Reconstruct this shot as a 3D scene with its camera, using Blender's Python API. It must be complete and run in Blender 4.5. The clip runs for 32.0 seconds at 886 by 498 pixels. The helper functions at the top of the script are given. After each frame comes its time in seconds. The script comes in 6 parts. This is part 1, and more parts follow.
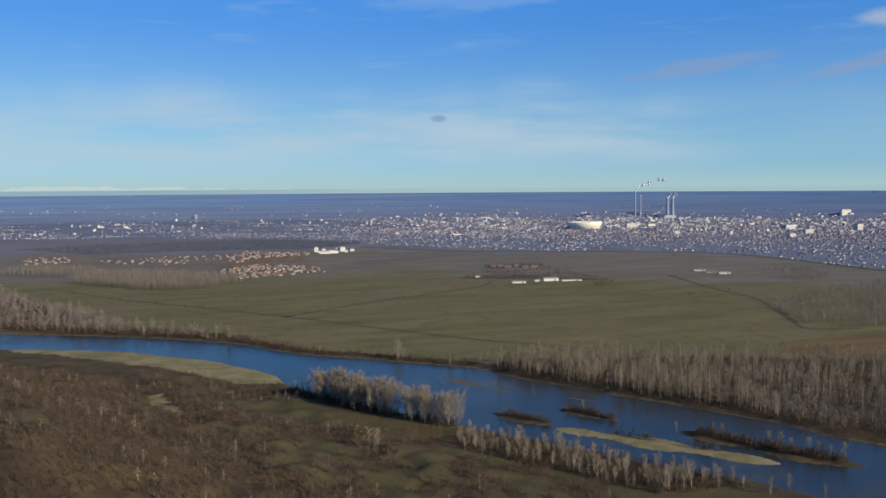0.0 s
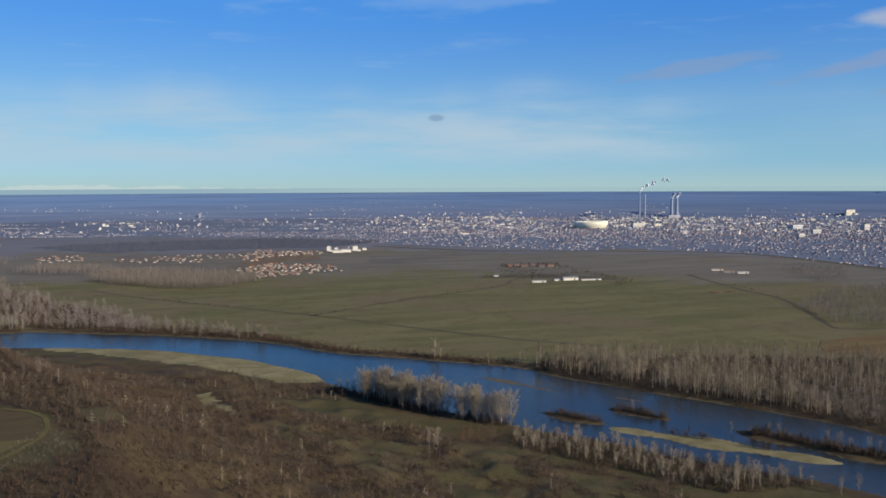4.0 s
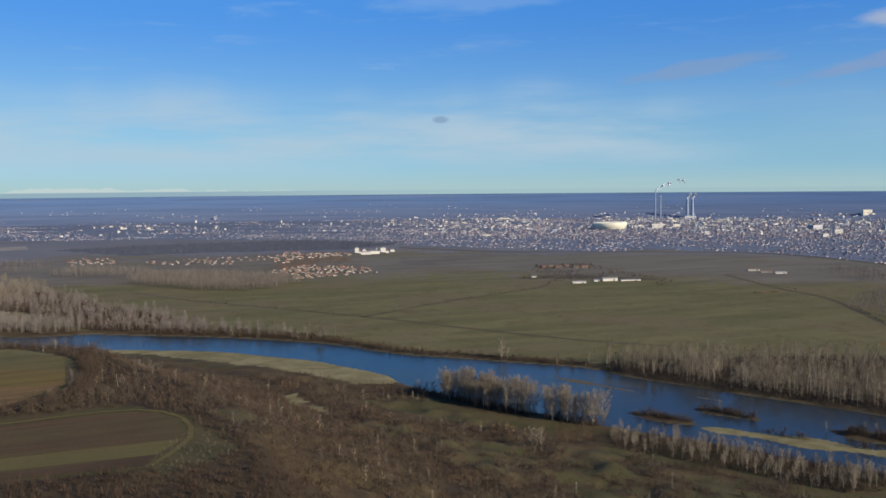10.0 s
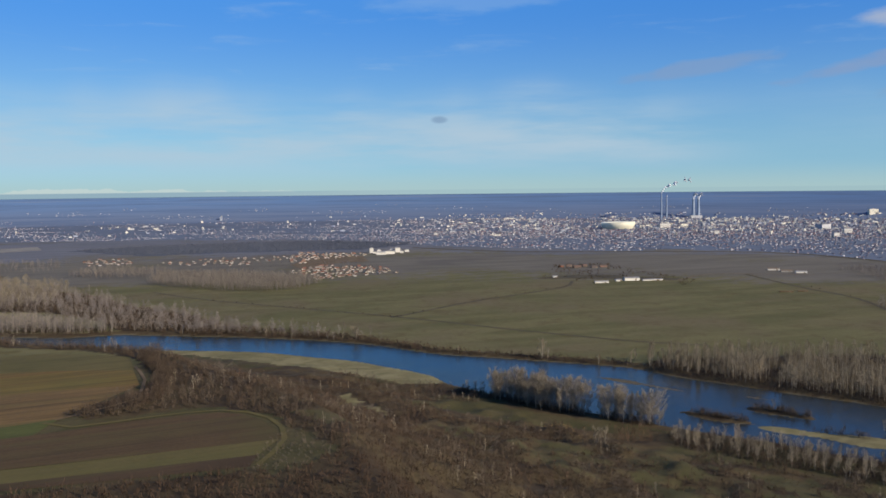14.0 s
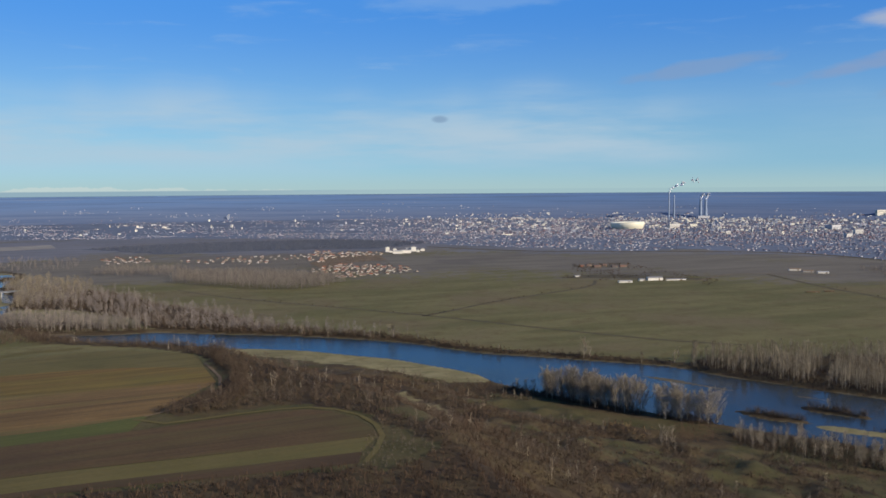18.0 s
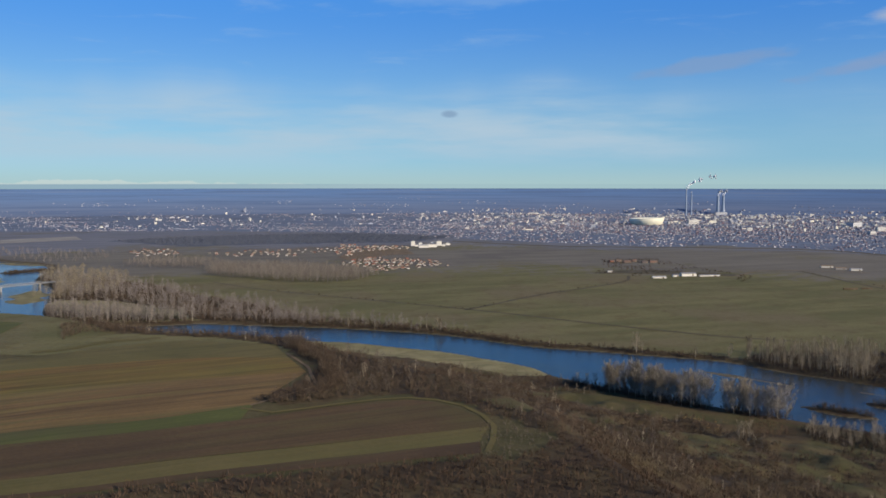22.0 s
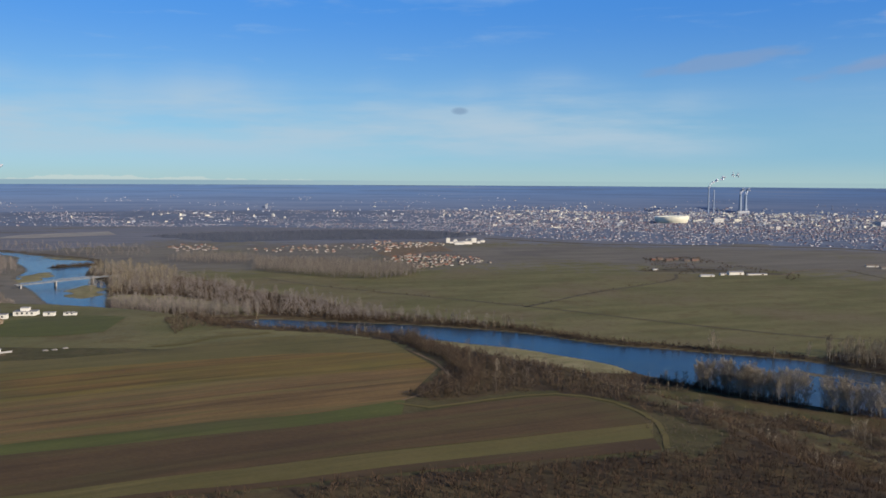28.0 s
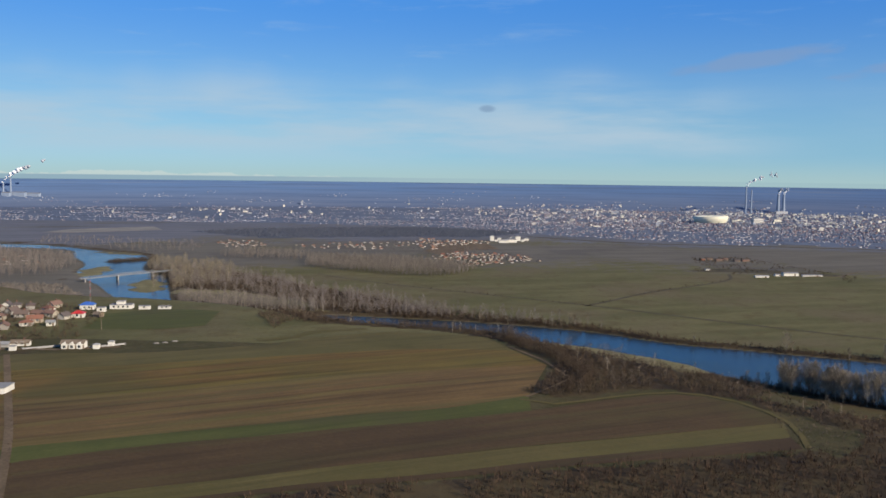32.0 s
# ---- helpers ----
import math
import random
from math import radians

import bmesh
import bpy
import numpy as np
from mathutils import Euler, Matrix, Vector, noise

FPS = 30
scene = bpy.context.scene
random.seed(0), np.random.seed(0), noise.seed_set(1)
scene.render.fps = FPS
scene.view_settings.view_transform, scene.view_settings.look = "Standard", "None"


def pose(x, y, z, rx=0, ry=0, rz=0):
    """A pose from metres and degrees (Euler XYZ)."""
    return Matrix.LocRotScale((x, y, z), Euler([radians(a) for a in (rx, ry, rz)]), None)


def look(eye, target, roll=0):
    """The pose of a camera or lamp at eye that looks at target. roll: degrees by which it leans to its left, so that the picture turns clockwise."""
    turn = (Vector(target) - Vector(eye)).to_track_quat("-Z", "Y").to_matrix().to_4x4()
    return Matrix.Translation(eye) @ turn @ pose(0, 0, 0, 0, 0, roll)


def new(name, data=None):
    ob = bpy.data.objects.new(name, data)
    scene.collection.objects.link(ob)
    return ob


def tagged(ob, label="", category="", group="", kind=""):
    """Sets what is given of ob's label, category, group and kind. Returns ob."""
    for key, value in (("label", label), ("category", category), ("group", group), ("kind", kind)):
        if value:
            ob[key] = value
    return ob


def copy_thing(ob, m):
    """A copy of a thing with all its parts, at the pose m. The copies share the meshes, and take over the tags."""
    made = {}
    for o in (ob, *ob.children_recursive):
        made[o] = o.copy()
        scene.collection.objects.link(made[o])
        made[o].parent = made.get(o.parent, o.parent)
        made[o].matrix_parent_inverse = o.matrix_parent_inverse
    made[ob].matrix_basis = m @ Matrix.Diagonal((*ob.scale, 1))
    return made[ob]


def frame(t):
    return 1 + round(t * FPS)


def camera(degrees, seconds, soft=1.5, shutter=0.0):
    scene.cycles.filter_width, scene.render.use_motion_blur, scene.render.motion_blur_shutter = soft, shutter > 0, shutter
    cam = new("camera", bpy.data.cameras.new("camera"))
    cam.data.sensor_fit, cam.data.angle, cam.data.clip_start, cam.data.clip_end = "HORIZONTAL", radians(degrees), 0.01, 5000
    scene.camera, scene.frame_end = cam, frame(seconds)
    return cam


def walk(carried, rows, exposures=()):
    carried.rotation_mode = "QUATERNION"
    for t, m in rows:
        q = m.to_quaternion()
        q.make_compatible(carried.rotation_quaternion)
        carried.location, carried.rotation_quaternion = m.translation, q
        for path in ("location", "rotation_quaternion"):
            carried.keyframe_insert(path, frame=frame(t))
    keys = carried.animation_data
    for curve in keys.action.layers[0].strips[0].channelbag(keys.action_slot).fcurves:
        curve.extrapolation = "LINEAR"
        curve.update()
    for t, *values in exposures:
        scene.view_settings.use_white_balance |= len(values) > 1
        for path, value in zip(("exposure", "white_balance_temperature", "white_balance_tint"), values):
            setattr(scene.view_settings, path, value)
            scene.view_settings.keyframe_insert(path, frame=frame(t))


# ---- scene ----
cam = camera(54.7, 32.0, soft=1.6)
PATH = [
    (0, (3.646, -3.514, 153.616), (3.656, -1.52, 153.469), -0.4),
    (0.5, (-0.593, -3.313, 153.837), (-0.582, -1.319, 153.689), -0.3),
    (1, (-4.76, -3.369, 154.17), (-4.748, -1.375, 154.021), -0.3),
    (1.5, (-8.016, -2.492, 153.967), (-8.005, -0.498, 153.817), -0.3),
    (2, (-13.043, -1.213, 153.677), (-13.027, 0.781, 153.528), -0.3),
    (2.5, (-18.158, -0.607, 153.476), (-18.139, 1.387, 153.327), -0.3),
    (3, (-22.348, 0.163, 153.092), (-22.329, 2.157, 152.943), -0.3),
    (3.5, (-26.836, -0.837, 153.061), (-26.818, 1.157, 152.912), -0.3),
    (5.5, (-45.802, -1.021, 153.119), (-45.793, 0.974, 152.974), -0.2),
    (6, (-50.546, -0.362, 152.778), (-50.538, 1.632, 152.633), -0.3),
    (6.5, (-55.191, -0.097, 152.679), (-55.184, 1.898, 152.534), -0.3),
    (7, (-59.647, 0.092, 152.648), (-59.643, 2.087, 152.503), -0.3),
    (7.5, (-64.461, 0.021, 152.694), (-64.458, 2.015, 152.549), -0.4),
    (8, (-68.578, -0.105, 152.531), (-68.575, 1.89, 152.387), -0.4),
    (8.5, (-73.166, -0.61, 152.574), (-73.164, 1.384, 152.43), -0.4),
    (9, (-77.293, 0.039, 152.604), (-77.291, 2.034, 152.459), -0.5),
    (9.5, (-81.637, -0.353, 152.563), (-81.634, 1.642, 152.419), -0.5),
    (10, (-85.722, 0.15, 152.262), (-85.717, 2.144, 152.118), -0.5),
    (10.5, (-90.466, 0.701, 152.15), (-90.458, 2.696, 152.006), -0.6),
    (11, (-95.106, 0.955, 151.986), (-95.095, 2.95, 151.842), -0.6),
    (11.5, (-99.275, 0.961, 152.064), (-99.264, 2.956, 151.92), -0.6),
    (12, (-104.046, 1.527, 151.934), (-104.035, 3.521, 151.79), -0.6),
    (12.5, (-108.444, 0.861, 152.361), (-108.433, 2.856, 152.217), -0.7),
    (13, (-112.806, 0.393, 152.36), (-112.797, 2.387, 152.215), -0.7),
    (13.5, (-117.315, 0.668, 152.496), (-117.307, 2.663, 152.352), -0.7),
    (14, (-121.766, 0.372, 152.533), (-121.759, 2.367, 152.389), -0.6),
    (14.5, (-126.24, 0.579, 152.498), (-126.234, 2.573, 152.355), -0.6),
    (16.5, (-144.398, 0.164, 152.184), (-144.393, 2.158, 152.041), -0.6),
    (17, (-149.105, 0.398, 152.019), (-149.098, 2.393, 151.876), -0.5),
    (17.5, (-154.619, 0.782, 151.967), (-154.611, 2.777, 151.823), -0.5),
    (18, (-158.909, 0.461, 152.091), (-158.902, 2.455, 151.946), -0.4),
    (18.5, (-163.695, 0.453, 151.818), (-163.689, 2.448, 151.672), -0.4),
    (19, (-168.703, 0.634, 151.599), (-168.698, 2.629, 151.452), -0.3),
    (19.5, (-173.663, 0.466, 151.482), (-173.658, 2.461, 151.335), -0.2),
    (20, (-178.896, 0.379, 151.583), (-178.891, 2.373, 151.434), -0.1),
    (20.5, (-183.257, -0.147, 151.441), (-183.258, 1.848, 151.29), -0.1),
    (21, (-188.237, -0.415, 151.194), (-188.243, 1.58, 151.041), -0.0),
    (21.5, (-193.403, -0.475, 151.225), (-193.412, 1.518, 151.069), 0.0),
    (22, (-198.252, -1.263, 151.135), (-198.265, 0.731, 150.978), 0.0),
    (22.5, (-203.221, -0.964, 151.203), (-203.238, 1.029, 151.045), 0.0),
    (23, (-207.864, -1.005, 151.042), (-207.884, 0.988, 150.883), -0.0),
    (23.5, (-212.763, -1.578, 151.055), (-212.787, 0.415, 150.896), 0.0),
    (24, (-217.378, -1.511, 150.755), (-217.402, 0.482, 150.594), 0.0),
    (24.5, (-222.491, -1.866, 150.714), (-222.517, 0.127, 150.552), 0.1),
    (25, (-227.556, -1.765, 150.583), (-227.582, 0.228, 150.421), 0.1),
    (25.5, (-232.739, -2.116, 150.918), (-232.766, -0.123, 150.754), 0.2),
    (27.5, (-252.547, -2.234, 150.733), (-252.575, -0.24, 150.569), 0.3),
    (28, (-257.484, -3.61, 150.98), (-257.519, -1.617, 150.816), 0.3),
    (28.5, (-262.231, -4.544, 150.892), (-262.274, -2.551, 150.726), 0.4),
    (29, (-267.743, -5.851, 151.268), (-267.791, -3.859, 151.1), 0.5),
    (29.5, (-273.16, -6.933, 151.393), (-273.213, -4.941, 151.225), 0.6),
    (30, (-279.11, -7.641, 151.469), (-279.168, -5.649, 151.298), 0.8),
    (30.5, (-283.782, -8.701, 151.541), (-283.849, -6.71, 151.371), 0.8),
    (31, (-288.9, -9.967, 151.715), (-288.976, -7.976, 151.545), 0.9),
    (31.5, (-294.861, -11.148, 151.576), (-294.946, -9.157, 151.407), 0.9),
    (32, (-298.775, -10.775, 151.494), (-298.871, -8.785, 151.324), 0.7),
]
walk(cam, [(t, look(eye, target, roll)) for t, eye, target, roll in PATH], [(0, 1.0), (32, 1.0)])

# ---- sky, sun ----
SUN_AZ, SUN_EL = 124.0, 24.0        # degrees clockwise from +y, and above the horizon
world = bpy.data.worlds.new("sky")
scene.world = world
world.use_nodes = True


class Nodes:
    """Small builder for node trees."""

    def __init__(self, tree):
        self.tree = tree
        tree.nodes.clear()

    def add(self, kind, **settings):
        n = self.tree.nodes.new(kind)
        for key, value in settings.items():
            if key == "operation":
                n.operation = value
            elif key == "blend":
                n.blend_type = value
            elif key == "data":
                n.data_type = value
        return n

    def link(self, a, b):
        self.tree.links.new(a, b)

    def feed(self, socket, value):
        if isinstance(value, (int, float)):
            socket.default_value = value
        elif isinstance(value, tuple):
            socket.default_value = value if len(socket.default_value) == len(value) else (*value, 1)
        else:
            self.link(value, socket)

    def math(self, op, a, b=0.0, c=0.0, clamp=False):
        n = self.add("ShaderNodeMath", operation=op)
        n.use_clamp = clamp
        for s, v in zip(n.inputs, (a, b, c)):
            self.feed(s, v)
        return n.outputs[0]

    def mix(self, fac, a, b, blend="MIX"):
        n = self.add("ShaderNodeMix", data="RGBA")
        n.blend_type = blend
        n.clamp_factor = True
        self.feed(n.inputs[0], fac)
        self.feed(n.inputs[6], a)
        self.feed(n.inputs[7], b)
        return n.outputs[2]

    def noise(self, vector, scale, detail=4.0, rough=0.55, dist=0.0):
        n = self.add("ShaderNodeTexNoise")
        if vector is not None:
            self.link(vector, n.inputs["Vector"])
        n.inputs["Scale"].default_value = scale
        n.inputs["Detail"].default_value = detail
        n.inputs["Roughness"].default_value = rough
        n.inputs["Distortion"].default_value = dist
        return n.outputs[0]

    def ramp(self, value, lo, hi, smooth=True):
        n = self.add("ShaderNodeMapRange")
        n.interpolation_type = "SMOOTHSTEP" if smooth else "LINEAR"
        self.feed(n.inputs[0], value)
        n.inputs[1].default_value, n.inputs[2].default_value = lo, hi
        return n.outputs[0]

    def vec(self, x, y, z):
        n = self.add("ShaderNodeCombineXYZ")
        for s, v in zip(n.inputs, (x, y, z)):
            self.feed(s, v)
        return n.outputs[0]


w = Nodes(world.node_tree)
sky = w.add("ShaderNodeTexSky")
sky.sky_type = "NISHITA"
sky.sun_disc = False
sky.sun_elevation, sky.sun_rotation = radians(SUN_EL), radians(SUN_AZ)
sky.altitude, sky.air_density, sky.dust_density, sky.ozone_density = 200.0, 1.0, 0.6, 2.0
way = w.add("ShaderNodeTexCoord").outputs["Generated"]
split = w.add("ShaderNodeSeparateXYZ")
w.link(way, split.inputs[0])
dx, dy, dz = split.outputs
az = w.math("ARCTAN2", dx, dy)      # radians, to the right of +y
el = w.math("ARCSINE", dz)
# clear air: deeper blue overhead, paler and greener towards the horizon
clear = w.mix(w.ramp(el, -0.02, 0.21), (0.34, 0.68, 0.86), (0.062, 0.318, 0.90))
clear = w.mix(w.ramp(el, 0.24, 0.85), clear, (0.034, 0.125, 0.36))
clear = w.mix(w.ramp(az, -0.5, 0.5), w.mix(1.0, clear, (1.10, 1.09, 1.07), "MULTIPLY"), w.mix(1.0, clear, (0.86, 0.89, 0.92), "MULTIPLY"))
low = w.mix(w.ramp(el, -0.008, 0.028), (0.46, 0.68, 0.72), clear)
front = w.mix(0.88, sky.outputs[0], w.mix(1.0, low, (8.6, 8.6, 8.6), "MULTIPLY"))
# the long pale sheet of thin cloud and its streaks
streak = w.vec(w.math("MULTIPLY", az, 2.2), w.math("MULTIPLY", el, 15.0), 0.0)
bend = w.noise(w.vec(w.math("MULTIPLY", az, 3.0), 0.0, 3.1), 1.0, 3.0)
top = w.math("ADD", 0.098, w.math("MULTIPLY", w.math("SUBTRACT", bend, 0.5), 0.17))
sheet = w.math("SUBTRACT", 1.0, w.ramp(w.math("SUBTRACT", el, top), -0.045, 0.03))
sheet = w.math("MULTIPLY", sheet, w.ramp(w.noise(streak, 1.6, 5.0), 0.30, 0.62))
sheet = w.math("MULTIPLY", sheet, w.ramp(el, 0.0, 0.05))
sheet = w.math("MULTIPLY", sheet, w.math("SUBTRACT", 1.0, w.math("MULTIPLY", 0.85, w.ramp(az, 0.22, 0.36))))
wisp = w.math("MULTIPLY", w.ramp(w.noise(streak, 3.3, 6.0, 0.6, 0.4), 0.54, 0.80), w.ramp(el, 0.05, 0.16))
veil = w.math("ADD", w.math("MULTIPLY", sheet, 0.86), w.math("MULTIPLY", wisp, 0.24), clamp=True)
cloudy = w.mix(veil, front, (4.5, 5.8, 6.9))
# grey-violet cloud bars to the right and the one small lens-shaped cloud


def cloud(colour, strength, caz, cel, wide, tall, lean=0.0, rough=0.0):
    u = w.math("SUBTRACT", az, caz)
    v = w.math("SUBTRACT", w.math("SUBTRACT", el, cel), w.math("MULTIPLY", u, lean))
    n = w.noise(w.vec(w.math("MULTIPLY", az, 26.0), w.math("MULTIPLY", el, 90.0), cel * 50), 1.0, 4.0)
    u, v = w.math("DIVIDE", u, wide), w.math("DIVIDE", v, tall)
    r = w.math("ADD", w.math("MULTIPLY", u, u), w.math("MULTIPLY", v, v))
    r = w.math("ADD", r, w.math("MULTIPLY", w.math("SUBTRACT", n, 0.5), rough))
    mask = w.math("MULTIPLY", w.math("SUBTRACT", 1.0, w.ramp(r, 0.1, 1.1)), strength)
    return w.mix(mask, cloudy, colour)


cloudy = cloud((2.2, 3.4, 5.0), 0.75, 0.001, 0.0775, 0.0115, 0.0050, 0.0, 0.5)
cloudy = cloud((2.3, 3.4, 5.4), 0.62, 0.297, 0.1290, 0.095, 0.011, 0.13, 1.6)
cloudy = cloud((2.6, 3.4, 5.2), 0.60, 0.522, 0.1370, 0.16, 0.010, 0.20, 1.6)
cloudy = cloud((4.6, 5.0, 5.8), 0.70, 0.498, 0.1670, 0.055, 0.012, 0.0, 1.2)
cloudy = cloud((3.2, 3.9, 5.4), 0.65, 0.512, 0.2020, 0.05, 0.012, 0.05, 1.6)
cloudy = cloud((2.4, 3.6, 5.0), 0.62, 0.519, 0.0940, 0.055, 0.009, 0.06, 1.6)
cloudy = cloud((3.0, 4.8, 7.4), 0.30, 0.042, 0.2120, 0.13, 0.018, 0.04, 1.6)
# the far snow range, low over the plain: a blue foot and white crests
ridge = w.noise(w.vec(w.math("MULTIPLY", az, 16.0), 0.0, 7.7), 1.0, 6.0, 0.6)
fade = w.math("SUBTRACT", 1.0, w.ramp(az, -0.34, 0.06))
crest = w.math("ADD", -0.0036, w.math("MULTIPLY", w.math("MULTIPLY", w.math("SUBTRACT", ridge, 0.40), 0.026), fade))
snow = w.math("MULTIPLY", w.ramp(w.math("SUBTRACT", crest, el), -0.0006, 0.0008), fade)
cloudy = w.mix(w.math("MULTIPLY", snow, 0.45), cloudy, (6.6, 7.0, 6.6))
foot = w.ramp(w.math("SUBTRACT", -0.0026, el), -0.0004, 0.0008)
foot = w.math("MULTIPLY", foot, w.math("ADD", 0.2, w.math("MULTIPLY", fade, 0.6)))
cloudy = w.mix(foot, cloudy, (2.3, 3.7, 4.7))
plain = w.ramp(w.math("SUBTRACT", -0.0078, el), -0.0004, 0.0008)
cloudy = w.mix(plain, cloudy, (1.05, 1.75, 2.75))
back = w.add("ShaderNodeBackground")
w.feed(back.inputs[0], cloudy)
back.inputs[1].default_value = 0.05
wout = w.add("ShaderNodeOutputWorld")
w.link(back.outputs[0], wout.inputs[0])

lamp = bpy.data.lights.new("sun", "SUN")
lamp.energy, lamp.angle, lamp.color = 3.6, radians(0.6), (1.0, 0.87, 0.71)
sun = new("sun", lamp)
sx, sy = math.sin(radians(SUN_AZ)), math.cos(radians(SUN_AZ))
sun.matrix_world = look((600 * sx, 600 * sy, 600 * math.tan(radians(SUN_EL))), (0, 0, 0))

# ---- materials ----


def surface(name, rough=0.9, spec=0.2):
    mat = bpy.data.materials.new(name)
    mat.use_nodes = True
    n = Nodes(mat.node_tree)
    b = n.add("ShaderNodeBsdfPrincipled")
    b.inputs["Roughness"].default_value = rough
    b.inputs["Specular IOR Level"].default_value = spec
    out = n.add("ShaderNodeOutputMaterial")
    n.link(b.outputs[0], out.inputs[0])
    return mat, n, b


def attr(n, name):
    a = n.add("ShaderNodeAttribute")
    a.attribute_name = name
    return a.outputs["Fac"]


def place(n):
    return n.add("ShaderNodeNewGeometry").outputs["Position"]


def bumped(n, b, height, strength, dist):
    bump = n.add("ShaderNodeBump")
    bump.inputs["Strength"].default_value, bump.inputs["Distance"].default_value = strength, dist
    n.link(height, bump.inputs["Height"])
    n.link(bump.outputs[0], b.inputs["Normal"])


def mottled(name, dark, light, scale, fine, rough=0.9, spec=0.2, third=None, bump=0.0, furrow=0.0):
    """A surface that varies between two colours at two scales, in world metres."""
    mat, n, b = surface(name, rough, spec)
    p = place(n)
    big, small = n.noise(p, scale, 4.0), n.noise(p, fine, 3.0)
    c = n.mix(n.ramp(n.math("ADD", n.math("MULTIPLY", big, 0.65), n.math("MULTIPLY", small, 0.35)), 0.34, 0.66), dark, light)
    if third:
        c = n.mix(n.ramp(n.noise(p, scale * 0.37, 5.0), 0.52, 0.68), c, third)
    if furrow:
        # tractor lines along the strips
        s = n.add("ShaderNodeSeparateXYZ")
        n.link(p, s.inputs[0])
        u = n.math("ADD", n.math("MULTIPLY", s.outputs[0], 0.905), n.math("MULTIPLY", s.outputs[1], 0.425))
        v = n.math("SUBTRACT", n.math("MULTIPLY", s.outputs[1], 0.905), n.math("MULTIPLY", s.outputs[0], 0.425))
        v = n.math("ADD", v, n.math("MULTIPLY", n.math("MULTIPLY", u, u), 0.00012))
        weeds = n.noise(n.vec(n.math("MULTIPLY", u, 0.007), n.math("MULTIPLY", v, 0.10), 9.0), 1.0, 5.0, 0.62)
        c = n.mix(n.math("MULTIPLY", n.ramp(weeds, 0.50, 0.64), furrow * 0.8), c, (0.064, 0.060, 0.018))
        straw = n.noise(n.vec(n.math("MULTIPLY", u, 0.012), n.math("MULTIPLY", v, 0.30), 2.0), 1.0, 4.0, 0.6)
        c = n.mix(n.math("MULTIPLY", n.ramp(straw, 0.60, 0.72), furrow * 0.7), c, tuple(min(1.0, k * 1.5) for k in light))
        line = n.noise(n.vec(n.math("MULTIPLY", u, 0.008), n.math("MULTIPLY", v, 0.16), 0.0), 1.0, 6.0, 0.65)
        wide = n.noise(n.vec(n.math("MULTIPLY", u, 0.0025), n.math("MULTIPLY", v, 0.055), 4.0), 1.0, 3.0, 0.5)
        c = n.mix(n.math("MULTIPLY", n.ramp(wide, 0.50, 0.60), furrow * 0.55), c, (dark[0] * 1.05, dark[0] * 0.95, dark[2] * 1.05))
        c = n.mix(n.math("MULTIPLY", n.ramp(line, 0.42, 0.68), furrow), c, tuple(k * 0.45 for k in dark))
    n.link(c, b.inputs["Base Color"])
    if bump:
        bumped(n, b, small, 0.6, bump)
    return mat


def tinted(name, colours, rough=0.85, spec=0.2, wear=0.25, scale=0.6):
    """Colours picked by the attribute 'tint' (0 to 1) or, without it, by the object, with wear over them."""
    mat, n, b = surface(name, rough, spec)
    info = n.add("ShaderNodeObjectInfo").outputs["Random"]
    t = n.math("FRACT", n.math("ADD", attr(n, "tint"), info))
    ramp = n.add("ShaderNodeValToRGB")
    ramp.color_ramp.interpolation = "CONSTANT"
    for i, c in enumerate(colours):
        e = ramp.color_ramp.elements[i] if i < 2 else ramp.color_ramp.elements.new(i / len(colours))
        e.position = i / len(colours)
        e.color = (*c, 1)
    n.link(t, ramp.inputs[0])
    dirt = n.ramp(n.noise(place(n), scale, 5.0), 0.4, 0.75)
    n.link(n.mix(n.math("MULTIPLY", dirt, wear), ramp.outputs[0], (0.12, 0.11, 0.10)), b.inputs["Base Color"])
    return mat


def twiggy(name, dark, light):
    """Bark: the tone runs from tree to tree, with finer change along the wood."""
    mat, n, b = surface(name, 0.9, 0.1)
    info = n.add("ShaderNodeObjectInfo").outputs["Random"]
    t = n.math("FRACT", n.math("ADD", attr(n, "tint"), info))
    t = n.math("ADD", n.math("MULTIPLY", t, 0.75), n.math("MULTIPLY", n.noise(place(n), 0.7, 2.0), 0.35))
    n.link(n.mix(t, dark, light), b.inputs["Base Color"])
    return mat


